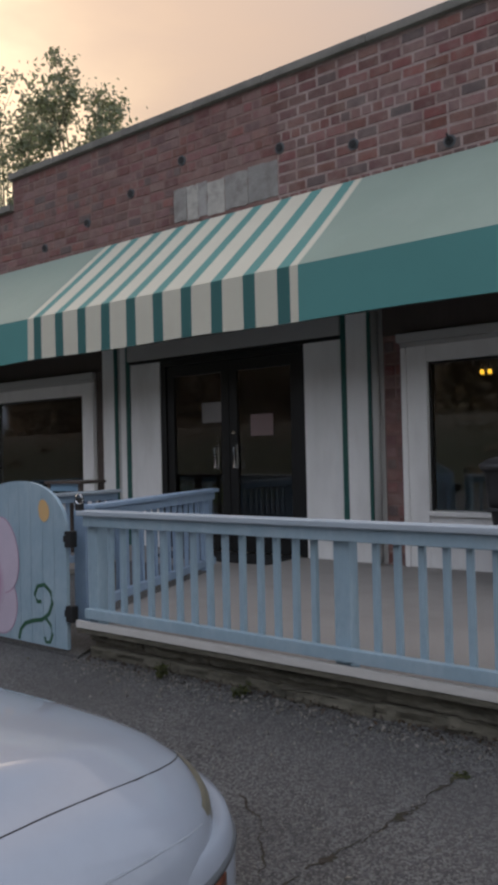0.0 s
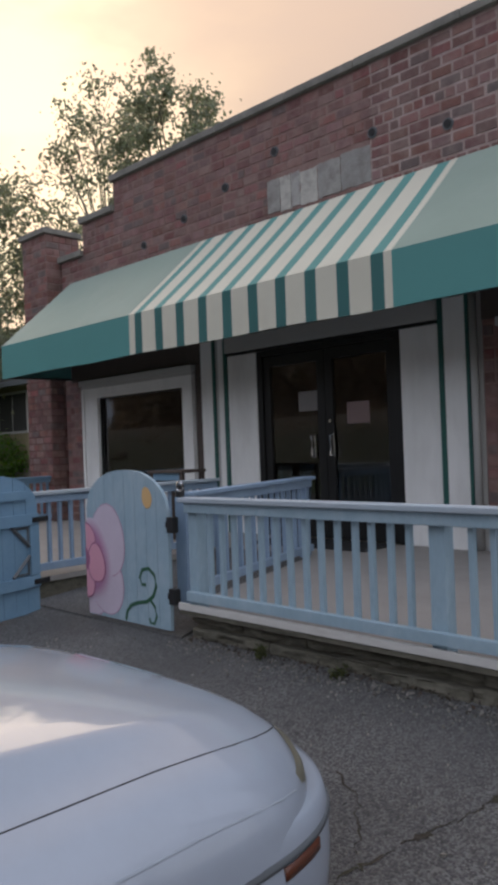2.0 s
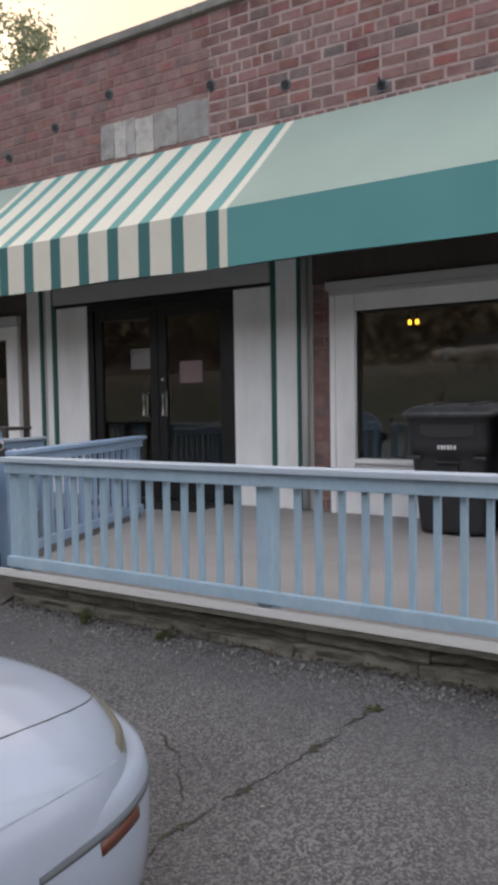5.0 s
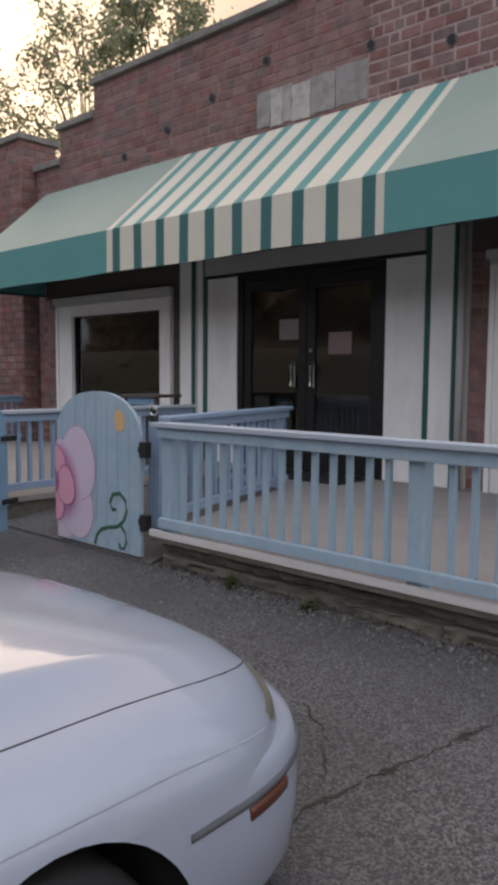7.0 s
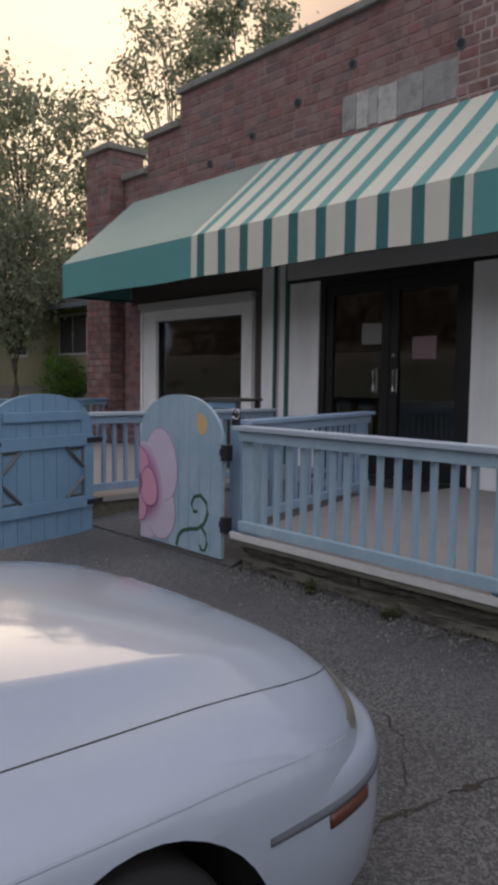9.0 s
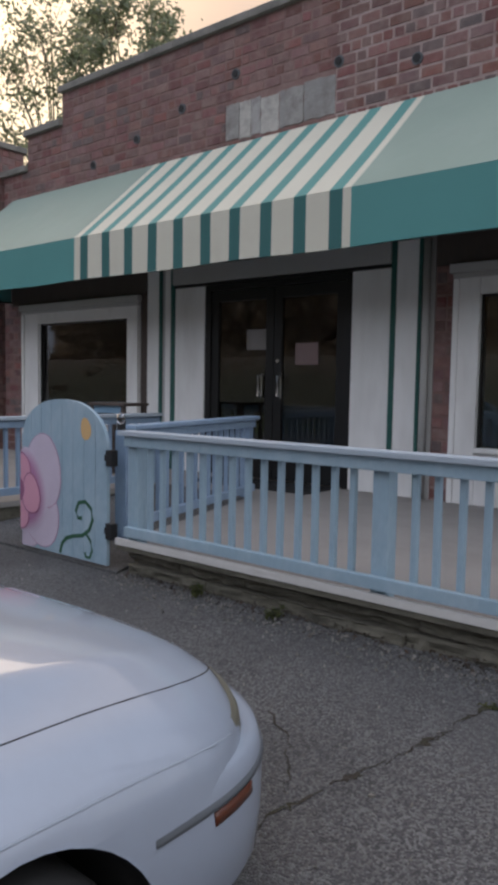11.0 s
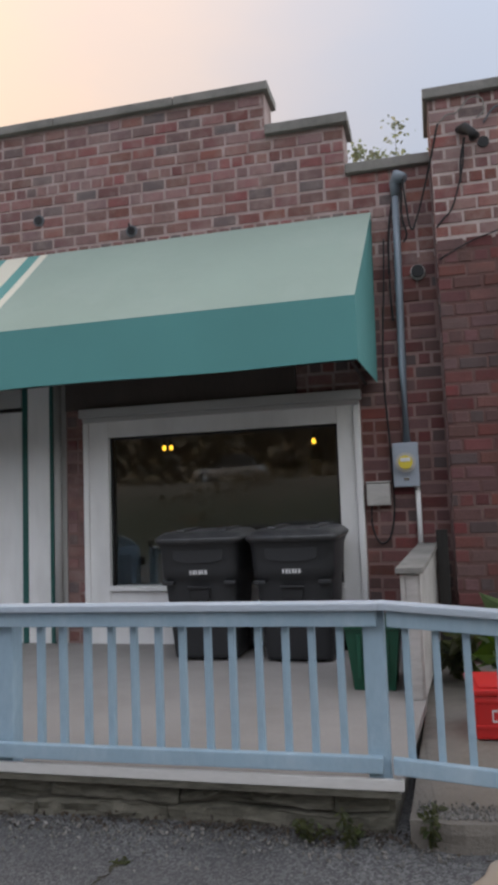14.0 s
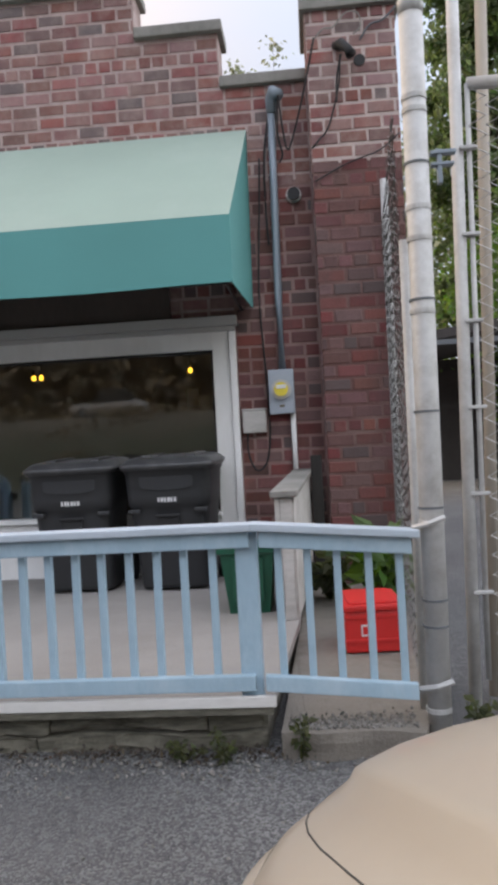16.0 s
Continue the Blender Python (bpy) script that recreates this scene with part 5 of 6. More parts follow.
jb = thing("junction_box", "pale grey weatherproof box on the brickwork", "junction box", (3.62, 0.0, 1.10))
part("box", boxes((-0.095, 0.095, -0.07, 0.0, 0.0, 0.18), bevel=0.012), M_FASCIA, jb)
part("lip", boxes((-0.1, 0.1, -0.075, -0.0, 0.182, 0.195), bevel=0.004), M_FASCIA, jb)
wire("drip_cable", [(3.56, -0.03, 1.12), (3.56, -0.03, 0.93), (3.62, -0.03, 0.80), (3.70, -0.03, 0.86), (3.74, -0.03, 1.1), (3.73, -0.03, 1.6), (3.71, -0.03, 2.2), (3.75, -0.03, 2.9), (3.77, -0.03, 3.3)], 0.008, M_BLACK, "dark cable running down the brickwork")
wire("side_cable", [(3.81, -0.03, 2.6), (3.80, -0.03, 3.0), (3.82, -0.03, 3.4), (3.88, -0.04, 3.7)], 0.009, M_BLACK, "thin dark cable beside the conduit")
wire("service_wire", [(3.95, -0.13, 3.74), (3.97, -0.16, 3.50), (4.00, -0.12, 3.32), (4.05, -0.1, 3.42), (4.15, -0.2, 3.72), (4.25, -0.26, 4.1)], 0.008, M_BLACK, "loose dark service wire")
wire("service_wire", [(3.94, -0.11, 3.72), (3.93, -0.1, 3.45), (3.96, -0.08, 3.3), (3.93, -0.06, 3.24)], 0.008, M_BLACK, "loose dark wire loop at the weatherhead")
wire("pier_cable", [(4.195, -0.245, 3.26), (4.25, -0.25, 3.32), (4.33, -0.25, 3.42), (4.42, -0.26, 3.72), (4.44, -0.27, 3.95)], 0.007, M_BLACK, "dark cable climbing the pier")
wire("pier_cable", [(4.45, -0.27, 3.95), (4.41, -0.26, 3.78), (4.40, -0.25, 3.6)], 0.008, M_BLACK, "short dark cable on the pier")
wire("pier_cable", [(4.2, -0.25, 3.0), (4.45, -0.25, 3.12), (4.7, -0.25, 3.2), (4.86, -0.25, 3.32)], 0.006, M_BLACK, "thin cable crossing the pier")
wire("pale_cable", [(4.24, -0.25, 4.08), (4.32, -0.26, 4.16), (4.40, -0.26, 4.17), (4.50, -0.26, 4.27), (4.59, -0.26, 4.26), (4.61, -0.26, 4.16), (4.55, -0.26, 4.10)], 0.006, M_COPING, "pale loose cable looped on the pier")
wire("pale_cable", [(4.60, -0.25, 4.06), (4.68, -0.26, 4.16), (4.78, -0.26, 4.19), (4.88, -0.26, 4.28)], 0.008, M_STRIP, "grey cable on the pier")
ins = thing("cable_insulator", "dark porcelain cable insulator on the pier", "insulator", (4.45, -0.25, 3.98))
part("body", tube(bmesh.new(), [(-0.04, 0.02, 0.06), (0.0, -0.06, 0.03), (0.05, -0.09, -0.03), (0.07, -0.1, -0.08)], 0.03, 10, taper=[0.03, 0.042, 0.034, 0.044]), M_BLACK, ins, "", True)
part("bolt", tube(bmesh.new(), [(0.0, 0.02, 0.03), (0.0, -0.03, 0.03)], 0.02, 8), M_STRIP, ins)
for nm, x, y, z, r, lb in (("wall_hole", 4.59, -0.231, 3.91, 0.045, "dark round pipe hole in the pier"),):
    tagged(mesh_ob(nm, tube(bmesh.new(), [(x, y + 0.02, z), (x, y - 0.01, z)], r, 14), M_BLACK), lb, "hole")
spot = thing("vent_fitting", "round dark fitting with a pale rim on the brickwork", "fitting", (4.03, 0.0, 2.99))
part("rim", tube(bmesh.new(), [(0, 0.0, 0), (0, -0.03, 0)], 0.062, 16), M_FASCIA, spot)
part("cap", tube(bmesh.new(), [(0, -0.02, 0), (0, -0.06, 0)], 0.05, 16), M_BLACK, spot)
for i, (x, z) in enumerate(((-3.91, 3.74), (-3.09, 3.90), (-2.33, 4.09), (-1.53, 4.275), (-0.225, 4.07), (0.60, 3.885), (1.53, 3.665))):
    b = thing("wall_anchor", "dark round anchor hole of a removed sign", "wall anchor", (x, 0.0, z), 0, "sign anchors")
    part("ring", tube(bmesh.new(), [(0, 0.012, 0), (0, -0.012, 0)], 0.055, 14), M_STRIP, b)
    part("plug", tube(bmesh.new(), [(0, 0.0, 0), (0, -0.022, 0)], 0.038, 14), M_BLACK, b)
    if x > 1:
        part("eye_bolt", tube(bmesh.new(), [(0, -0.01, 0.0), (0, -0.06, 0.01), (0, -0.07, 0.05)], 0.01, 6), M_BLACK, b)



# ---- chain-link fence ----
def chain_link(parent, p0, p1, z0, z1, top_slope=0.0, pitch=0.058, r=0.0019, fine=False, material=None):
    """Woven wire: zigzags side by side, each hooked into the next."""
    p0, p1 = Vector((*p0, 0)), Vector((*p1, 0))
    u = (p1 - p0).normalized()
    nrm = Vector((-u.y, u.x, 0))
    length = (p1 - p0).length
    vs, fs = [], []
    rng = random.Random(8)
    cols = int(length / pitch)
    for c in range(cols):
        side = 1 if c % 2 else -1
        zt = z1 + top_slope * c / cols
        steps = int((zt - z0) / (pitch * 0.55))
        prev = None
        sag = rng.uniform(0, 1.1) * pitch if fine else 0.0
        for s in range(steps + 1):
            x = (c + (s % 2) * 1.06) * pitch
            p = p0 + u * x + nrm * (0.003 if (s % 2) else -0.003) + Vector((0, 0, z0 + sag + s * pitch * 0.55)) + nrm * rng.gauss(0, 0.002)
            k = len(vs)
            vs += [p + u * r, p - u * r * 0.5 + nrm * r * 0.9, p - u * r * 0.5 - nrm * r * 0.9]
            if prev is not None:
                fs += [(prev + i, prev + (i + 1) % 3, k + (i + 1) % 3, k + i) for i in range(3)]
            prev = k
    return raw_part("chain_link", vs, fs, material or M_WIRE, parent, "woven galvanised wire")


def bands(parent, x, y, r, zs, name="band", lean=0.013, material=None, height=0.018):
    for z in zs:
        part(name, tube(bmesh.new(), [(x + lean * z, y, z), (x + lean * z, y, z + height)], r + 0.0035, 20), material or M_GALV, parent)


fence = thing("chain_link_fence", "galvanised chain-link fence running back to the pier", "fence")
part("post", tube(bmesh.new(), [(4.506, -3.10, -0.4), (4.543, -3.10, 2.67)], 0.046, 24), M_GALV, fence, "thick galvanised corner post", True)
part("post_cap", tube(bmesh.new(), [(4.543, -3.10, 2.63), (4.543, -3.10, 2.685), (4.543, -3.10, 2.70), (4.543, -3.10, 2.712)], 0.05, 24, taper=[0.049, 0.049, 0.043, 0.02]), M_GALV, fence, "", True)
bands(fence, 4.508, -3.10, 0.046, (-0.06, 0.66, 1.47, 1.75, 1.87, 2.245, 2.295))
bands(fence, 4.508, -3.10, 0.046, (0.265, 0.365, 0.72, 1.09, 1.52, 2.045), "tie_wire", 0.013, M_STRIP, 0.009)
part("line_post", tube(bmesh.new(), [(4.47, -2.95, -0.3), (4.488, -2.95, 1.80)], 0.018, 12), M_GALV, fence, "thin steel tension post", True)
part("line_post", tube(bmesh.new(), [(4.69, -0.32, -0.3), (4.715, -0.32, 2.95)], 0.03, 12), M_GALV, fence, "", True)
chain_link(fence, (4.475, -2.93), (4.675, -0.36), -0.15, 2.35, 0.22, 0.060, 0.0016, True)
for z in (0.62, 0.0):
    part("tie", tube(bmesh.new(), [(4.44, -3.12, z + 0.03), (4.50, -3.16, z + 0.05), (4.56, -3.16, z + 0.07)], 0.012, 6), M_GALV, fence)
gate = thing("chain_link_gate", "galvanised chain-link gate closing the alley", "gate")
part("gate_post", tube(bmesh.new(), [(4.675, -2.92, -0.4), (4.742, -2.92, 2.82)], 0.025, 18), M_GALV, gate, "", True)
part("frame_tube", tube(bmesh.new(), [(4.737, -2.93, 0.0), (4.779, -2.93, 2.42)], 0.011, 12), M_GALV, gate, "", True)
part("frame_tube", tube(bmesh.new(), [(4.78, -2.93, 2.42), (6.6, -2.93, 2.42)], 0.026, 12), M_GALV, gate, "", True)
part("frame_tube", tube(bmesh.new(), [(4.78, -2.93, 0.02), (6.6, -2.93, 0.02)], 0.022, 12), M_GALV, gate, "", True)
part("frame_tube", tube(bmesh.new(), [(6.6, -2.93, 0.0), (6.6, -2.93, 2.44)], 0.026, 12), M_GALV, gate, "", True)
part("back_post", tube(bmesh.new(), [(4.835, -2.55, -0.4), (4.95, -2.55, 3.1)], 0.027, 16), M_POLE, gate, "weathered pale post behind the gate", True)
chain_link(gate, (4.775, -2.935), (6.58, -2.935), 0.03, 2.42, 0.0, 0.072, 0.0042, material=M_GALV)
for z in (0.35, 0.75, 1.10, 1.45, 1.80, 2.15):
    part("tension_clip", boxes((4.685 + 0.022 * z, 4.765 + 0.018 * z, -2.955, -2.925, z, z + 0.014), bevel=0.003), M_GALV, gate)
part("latch", boxes((4.60, 4.70, -3.05, -3.01, 2.105, 2.12), (4.60, 4.69, -3.05, -3.01, 2.06, 2.072), (4.625, 4.643, -3.045, -3.015, 1.99, 2.125), bevel=0.003), M_CONDUIT, gate, "dull steel latch")


# ---- beyond the alley, and the neighbouring house ----
carport = thing("carport", "dark open carport at the end of the alley", "carport", (0, 0, -0.2))
part("roof", slab_xz(bmesh.new(), [(6.25, 3.05), (11.6, 3.75), (11.6, 3.92), (6.25, 3.24)], 9.0, 14.5), M_ROOF, carport)
part("fascia", boxes((6.25, 11.6, 8.94, 8.995, 2.98, 3.08)), M_STRIP, carport)
part("back_wall", boxes((6.35, 11.5, 14.2, 14.4, 0.0, 3.2)), M_ROOF, carport)
for x in (6.5, 9.0, 11.3):
    part("post", boxes((x - 0.06, x + 0.06, 9.1, 9.22, 0.0, 3.05)), M_STRIP, carport)

house = thing("neighbouring_house", "single-storey yellow house with a dark hipped roof", "house", (-29.5, 13.5, -0.3), 0)
part("wall", boxes((-8, 7.5, -4.5, 4.5, 0.9, 4.2)), M_SIDING, house, "yellow clapboard wall")
part("foundation", boxes((-8.05, 7.55, -4.55, 4.55, 0.0, 0.898)), M_CONC, house)
for i in range(18):
    z = 0.92 + i * 0.18
    part("clapboard", boxes((-8.0, 7.5, -4.53, -4.5, z, z + 0.17)), M_SIDING, house)
bm = bmesh.new()
v = [bm.verts.new(p) for p in ((-9.0, -5.4, 4.15), (8.5, -5.4, 4.15), (8.5, 5.4, 4.15), (-9.0, 5.4, 4.15), (-4.0, 0, 8.0), (3.0, 0, 8.0))]
for q in ((0, 1, 5, 4), (1, 2, 5), (2, 3, 4, 5), (3, 0, 4), (0, 3, 2, 1)):
    bm.faces.new([v[i] for i in q])
part("roof", bm, M_ROOF, house, "dark shingled hipped roof")
part("eave_board", boxes((-9.05, 8.55, -5.44, -5.4, 4.0, 4.2)), M_STRIP, house)
for x, w in ((-4.2, 1.4), (0.2, 1.5), (5.3, 2.2)):
    win = part("window", boxes((x - w / 2 - 0.1, x + w / 2 + 0.1, -4.58, -4.53, 2.2, 3.9)), M_BEAM, house)
    for s0, s1 in ((x - w / 2, x - 0.04), (x + 0.04, x + w / 2)):
        part("pane", boxes((s0, s1, -4.60, -4.581, 2.3, 3.8)), M_CAR_GAP, win)


# ---- cars ----
def super_w(d, a, b, n):
    return a * (1 - (1 - min(d / b, 1.0)) ** n) ** (1 / n)


def lerp_table(tab, d):
    """A smooth curve through a table of (distance, value)."""
    k = 0
    while k < len(tab) - 2 and d > tab[k + 1][0]:
        k += 1
    (d0, v0), (d1, v1) = tab[k], tab[k + 1]
    h = d1 - d0
    s = (v1 - v0) / h
    m0 = s if k == 0 else ((v0 - tab[k - 1][1]) / (d0 - tab[k - 1][0]) + s) / 2
    m1 = s if k == len(tab) - 2 else ((tab[k + 2][1] - v1) / (tab[k + 2][0] - d1) + s) / 2
    t = min(max((d - d0) / h, 0.0), 1.0)
    return v0 * (2 * t ** 3 - 3 * t * t + 1) + h * m0 * (t ** 3 - 2 * t * t + t) + v1 * (3 * t * t - 2 * t ** 3) + h * m1 * (t ** 3 - t * t)


def wheel_cut(ob, cutter):
    mod = ob.modifiers.new("cut", "BOOLEAN")
    mod.operation, mod.object, mod.solver = "DIFFERENCE", cutter, "EXACT"
    dg = bpy.context.evaluated_depsgraph_get()
    dg.update()
    me = bpy.data.meshes.new_from_object(ob.evaluated_get(dg))
    ob.modifiers.remove(mod)
    me.set_sharp_from_angle(angle=radians(48))
    ob.data = me


def car(label, at, turn, paint, L=4.75, a=0.89, nose=0.62, n=2.5, hood=((0.0, 0.60), (0.06, 0.65), (0.15, 0.698), (0.3, 0.752), (0.6, 0.818), (1.0, 0.873), (1.5, 0.935)), edge=((0.0, 0.565), (0.12, 0.618), (0.3, 0.668), (0.6, 0.703), (1.0, 0.709), (1.5, 0.716)), roof_h=1.38, crease=True, front_axle=0.98, gap=0.765, arch=0.322, bulge=0.0, rise_from=0.35, rise_over=0.5):
    c = thing("car", label, "car", at, turn, "parked cars")
    deck_h = 0.92

    def top(d):
        if d < 1.5:
            return lerp_table(hood, d)
        return lerp_table(((1.5, hood[-1][1]), (2.2, 0.88), (L - 1.2, 0.93), (L - 0.5, 0.92), (L, 0.80)), d)

    def sh(d):
        if d < 1.5:
            return lerp_table(edge, d)
        return lerp_table(((1.5, edge[-1][1]), (2.2, 0.80), (L - 1.0, 0.84), (L - 0.4, 0.82), (L, 0.72)), d)

    def gapf(d):
        """Where the hood's edge runs, as a share of the half width."""
        return lerp_table(((0.0, 0.81), (0.2, 0.82), (0.45, 0.812), (0.73, 0.80), (1.1, 0.792), (1.6, 0.79), (2.2, 0.78), (L, 0.76)), d) if crease else gap

    def back(d):
        """The body's nose sits a little behind the bumper."""
        return d + 0.05 * max(0.0, 1 - d / 0.5)

    def wid(d):
        return min(super_w(d + 0.012, a, nose, n), super_w(L - d + 0.02, a, 0.55, 2.8))

    ds = [0, 0.006, 0.014, 0.024, 0.036, 0.05, 0.066, 0.084, 0.104, 0.127, 0.152, 0.18, 0.21, 0.245, 0.285, 0.33, 0.38, 0.435, 0.5, 0.57, 0.65, 0.74, 0.84, 0.95, 1.07, 1.2, 1.35, 1.5, 1.7, 1.9, 2.4, 3.0, 3.5, L - 0.7, L - 0.4, L - 0.2, L - 0.08, L - 0.02]
    bm = bmesh.new()
    rings = []
    for d in ds:
        w, hc, hs, gf = wid(d), top(d), sh(d), gapf(d)
        rise = min(max((d - rise_from) / rise_over, 0.0), 1.0)
        drop = hc - hs - 0.018
        half = [(0, hc - 0.004), (0.30 * w, hc - 0.004 - 0.04 * drop), (0.50 * w, hc - 0.004 - 0.17 * drop), (0.62 * w, hc - 0.004 - 0.34 * drop), (0.655 * w, hc - 0.004 - 0.41 * drop),
                (0.68 * w, hc - 0.004 - (0.49 + 0.12 * rise) * drop - bulge * rise), (gf * w, hs + 0.018), (0.87 * w, hs - 0.006), (0.905 * w, hs - 0.03), (0.945 * w, hs - 0.064), (0.967 * w, hs - 0.092), (0.987 * w, hs - 0.155), (w, hs - 0.245), (w, 0.36), (0.985 * w, 0.24), (0.93 * w, 0.17)]
        ring = [bm.verts.new((x, -back(d), z)) for x, z in half] + [bm.verts.new((-x, -back(d), z)) for x, z in half[:0:-1]]
        rings.append(ring)
    for r0, r1 in zip(rings, rings[1:]):
        k = len(r0)
        for i in range(k):
            bm.faces.new((r0[i], r0[(i + 1) % k], r1[(i + 1) % k], r1[i]))
    bm.faces.new(rings[0])
    bm.faces.new(rings[-1][::-1])
    body = part("body", bm, [paint, M_CAR_GAP], c, "", True)
    for ya in (front_axle, L - 1.05):
        cb = tube(bmesh.new(), [(-1.2, -ya, 0.265), (1.2, -ya, 0.265)], arch, 40)
        for f in cb.faces:
            f.material_index = 1
        cut = mesh_ob("cutter", cb, [paint, M_CAR_GAP])
        cut.matrix_world = c.matrix_basis
        wheel_cut(body, cut)
        bpy.data.objects.remove(cut)
        for sx in (-1, 1):
            core = part("axle_block", tube(bmesh.new(), [(sx * 0.2, -ya, 0.262), (sx * 0.55, -ya, 0.262)], 0.25, 20), M_CAR_GAP, c)
            bm = bmesh.new()
            prof = [(0.18, 0.0), (0.25, -0.005), (0.262, 0.02), (0.262, 0.16), (0.25, 0.185), (0.18, 0.18)]
            seg = 36
            rr = [[bm.verts.new((sx * (a - 0.05 - off), -ya + r * math.cos(2 * math.pi * s / seg), 0.262 + r * math.sin(2 * math.pi * s / seg))) for r, off in prof] for s in range(seg)]
            for s in range(seg):
                p, q = rr[s], rr[(s + 1) % seg]
                for i in range(len(prof) - 1):
                    bm.faces.new((p[i], p[i + 1], q[i + 1], q[i]))
            wh = part("wheel", tube(bmesh.new(), [(sx * (a - 0.16), -ya, 0.262), (sx * (a - 0.05), -ya, 0.262)], 0.17, 24), M_METER, c)
            part("tyre", bm, M_TYRE, wh, "black rubber tyre", True)
            part("hub", tube(bmesh.new(), [(sx * (a - 0.06), -ya, 0.262), (sx * (a - 0.03), -ya, 0.262)], 0.06, 16), M_METER, wh)

    # line along the hood's edge and across its front
    def surf(fr, d, lift):
        w, hc, hs = wid(d), top(d), sh(d)
        return (fr * w, -back(d), hs + 0.018 + lift)
    for sx in (-1, 1):
        part("hood_gap", tube(bmesh.new(), [surf(sx * gapf(d), d, 0.0) for d in (0.19, 0.24, 0.30, 0.38, 0.48, 0.6, 0.73, 0.88, 1.05, 1.25, 1.5)], 0.0021, 6), M_CAR_GAP, c, "dark gap along the hood edge")
        if crease:
            part("side_crease", tube(bmesh.new(), [(sx * (wid(d) * 0.962 + 0.0005), -back(d), sh(d) - 0.086) for d in (0.36, 0.46, 0.58, 0.72, 0.88, 1.05, 1.25, 1.5)], 0.003, 6), M_METER, c)

    def sweep(name, prof, t0, t1, material, label="", seg=48, grow=0.0):
        """A moulding that follows the rounded nose; t from -1 (one flank) to 1 (the other)."""
        bm = bmesh.new()
        rows = []
        for k in range(seg + 1):
            t = t0 + (t1 - t0) * k / seg
            past = max(abs(t) - 1, 0.0)
            ang = (min(max(t, -1), 1) + 1) / 2 * math.pi
            cx, sy = math.cos(ang), math.sin(ang)
            x = -a * math.copysign(abs(cx) ** (2 / n), cx)
            y = -nose - past + nose * abs(sy) ** (2 / n)
            nx, ny = -math.copysign(abs(cx) ** (2 - 2 / n), cx), abs(sy) ** (2 - 2 / n)
            ln = math.hypot(nx, ny) or 1
            ease = min(max((1.0 - abs(t)) / 0.55, 0.0), 1.0)
            ease = ease * ease * (3 - 2 * ease)
            row = []
            for o, z in prof:
                # on the flank a moulding keeps to the fender's own slope
                fl = o if o < -0.02 else lerp_table(((0.17, -0.058), (0.24, -0.012), (0.36, 0.001), (0.42, 0.001), (0.50, -0.010), (0.56, -0.026), (0.62, -0.05)), z) + 0.004 + max(o - 0.04, 0.0)
                oo = o * ease + fl * (1 - ease)
                row.append(bm.verts.new((x + nx / ln * oo, y + ny / ln * oo, z)))
            rows.append(row)
        m_ = len(prof)
        for p, q in zip(rows, rows[1:]):
            for i in range(m_):
                bm.faces.new((p[i], p[(i + 1) % m_], q[(i + 1) % m_], q[i]))
        bm.faces.new(rows[0])
        bm.faces.new(rows[-1][::-1])
        return part(name, bm, material, c, label, True)

    bumper = sweep("bumper", [(-0.09, 0.549), (-0.004, 0.548), (0.022, 0.538), (0.036, 0.505), (0.040, 0.45), (0.040, 0.37), (0.03, 0.27), (0.0, 0.20), (-0.05, 0.19)], -1.16, 1.16, [paint, M_CAR_GAP], "body-coloured bumper", 72)
    cb = tube(bmesh.new(), [(-1.2, -front_axle, 0.265), (1.2, -front_axle, 0.265)], arch, 40)
    for f in cb.faces:
        f.material_index = 1
    cut = mesh_ob("cutter", cb, [paint, M_CAR_GAP])
    cut.matrix_world = c.matrix_basis
    wheel_cut(bumper, cut)
    bpy.data.objects.remove(cut)
    sweep("bumper_strip", [(0.02, 0.497), (0.040, 0.496), (0.043, 0.487), (0.0435, 0.479), (0.02, 0.478)], -1.055, 1.055, M_STRIP, "dark grey rubbing strip", 72)
    for s in (-1, 1):
        sweep("marker_lamp", [(0.02, 0.475), (0.0435, 0.474), (0.0435, 0.446), (0.02, 0.444)], s * 0.755, s * 0.915, M_AMBER, "amber side marker lamp", 12)
        sweep("headlamp", [(-0.09, 0.616), (-0.046, 0.608), (-0.032, 0.582), (-0.026, 0.55), (-0.09, 0.546)], s * 0.25, s * 0.75, M_LENS, "yellowed clear headlamp", 18)
        if crease:
            sweep("bumper_gap", [(-0.0195, 0.5512), (-0.0165, 0.5508), (-0.0165, 0.5485), (-0.0195, 0.5485)], s * 0.84, s * 1.11, M_CAR_GAP, "", 18)
    sweep("grille", [(-0.09, 0.60), (-0.046, 0.59), (-0.042, 0.552), (-0.09, 0.55)], -0.18, 0.18, M_STRIP, "dark grille slot", 12)
    part("windscreen", slab_loft([(0.66, -1.42, 0.83), (0.52, -2.05, roof_h - 0.04)], 0.012), M_CARGLASS, c, "tinted windscreen")
    bm = bmesh.new()
    rings = []
    for d, z, w in ((1.46, 0.82, 0.70), (2.10, roof_h - 0.02, 0.55), (2.5, roof_h, 0.57), (3.1, roof_h - 0.01, 0.57), (3.5, roof_h - 0.07, 0.54), (4.05, 0.92, 0.66)):
        rings.append([bm.verts.new(p) for p in ((w, -d, z - 0.02), (w * 0.6, -d, z), (-w * 0.6, -d, z), (-w, -d, z - 0.02))])
    low = []
    for d, w in ((1.46, 0.70), (2.1, 0.74), (2.5, 0.75), (3.1, 0.75), (3.5, 0.74), (4.05, 0.66)):
        low.append([bm.verts.new((w, -d, 0.80)), bm.verts.new((-w, -d, 0.80))])
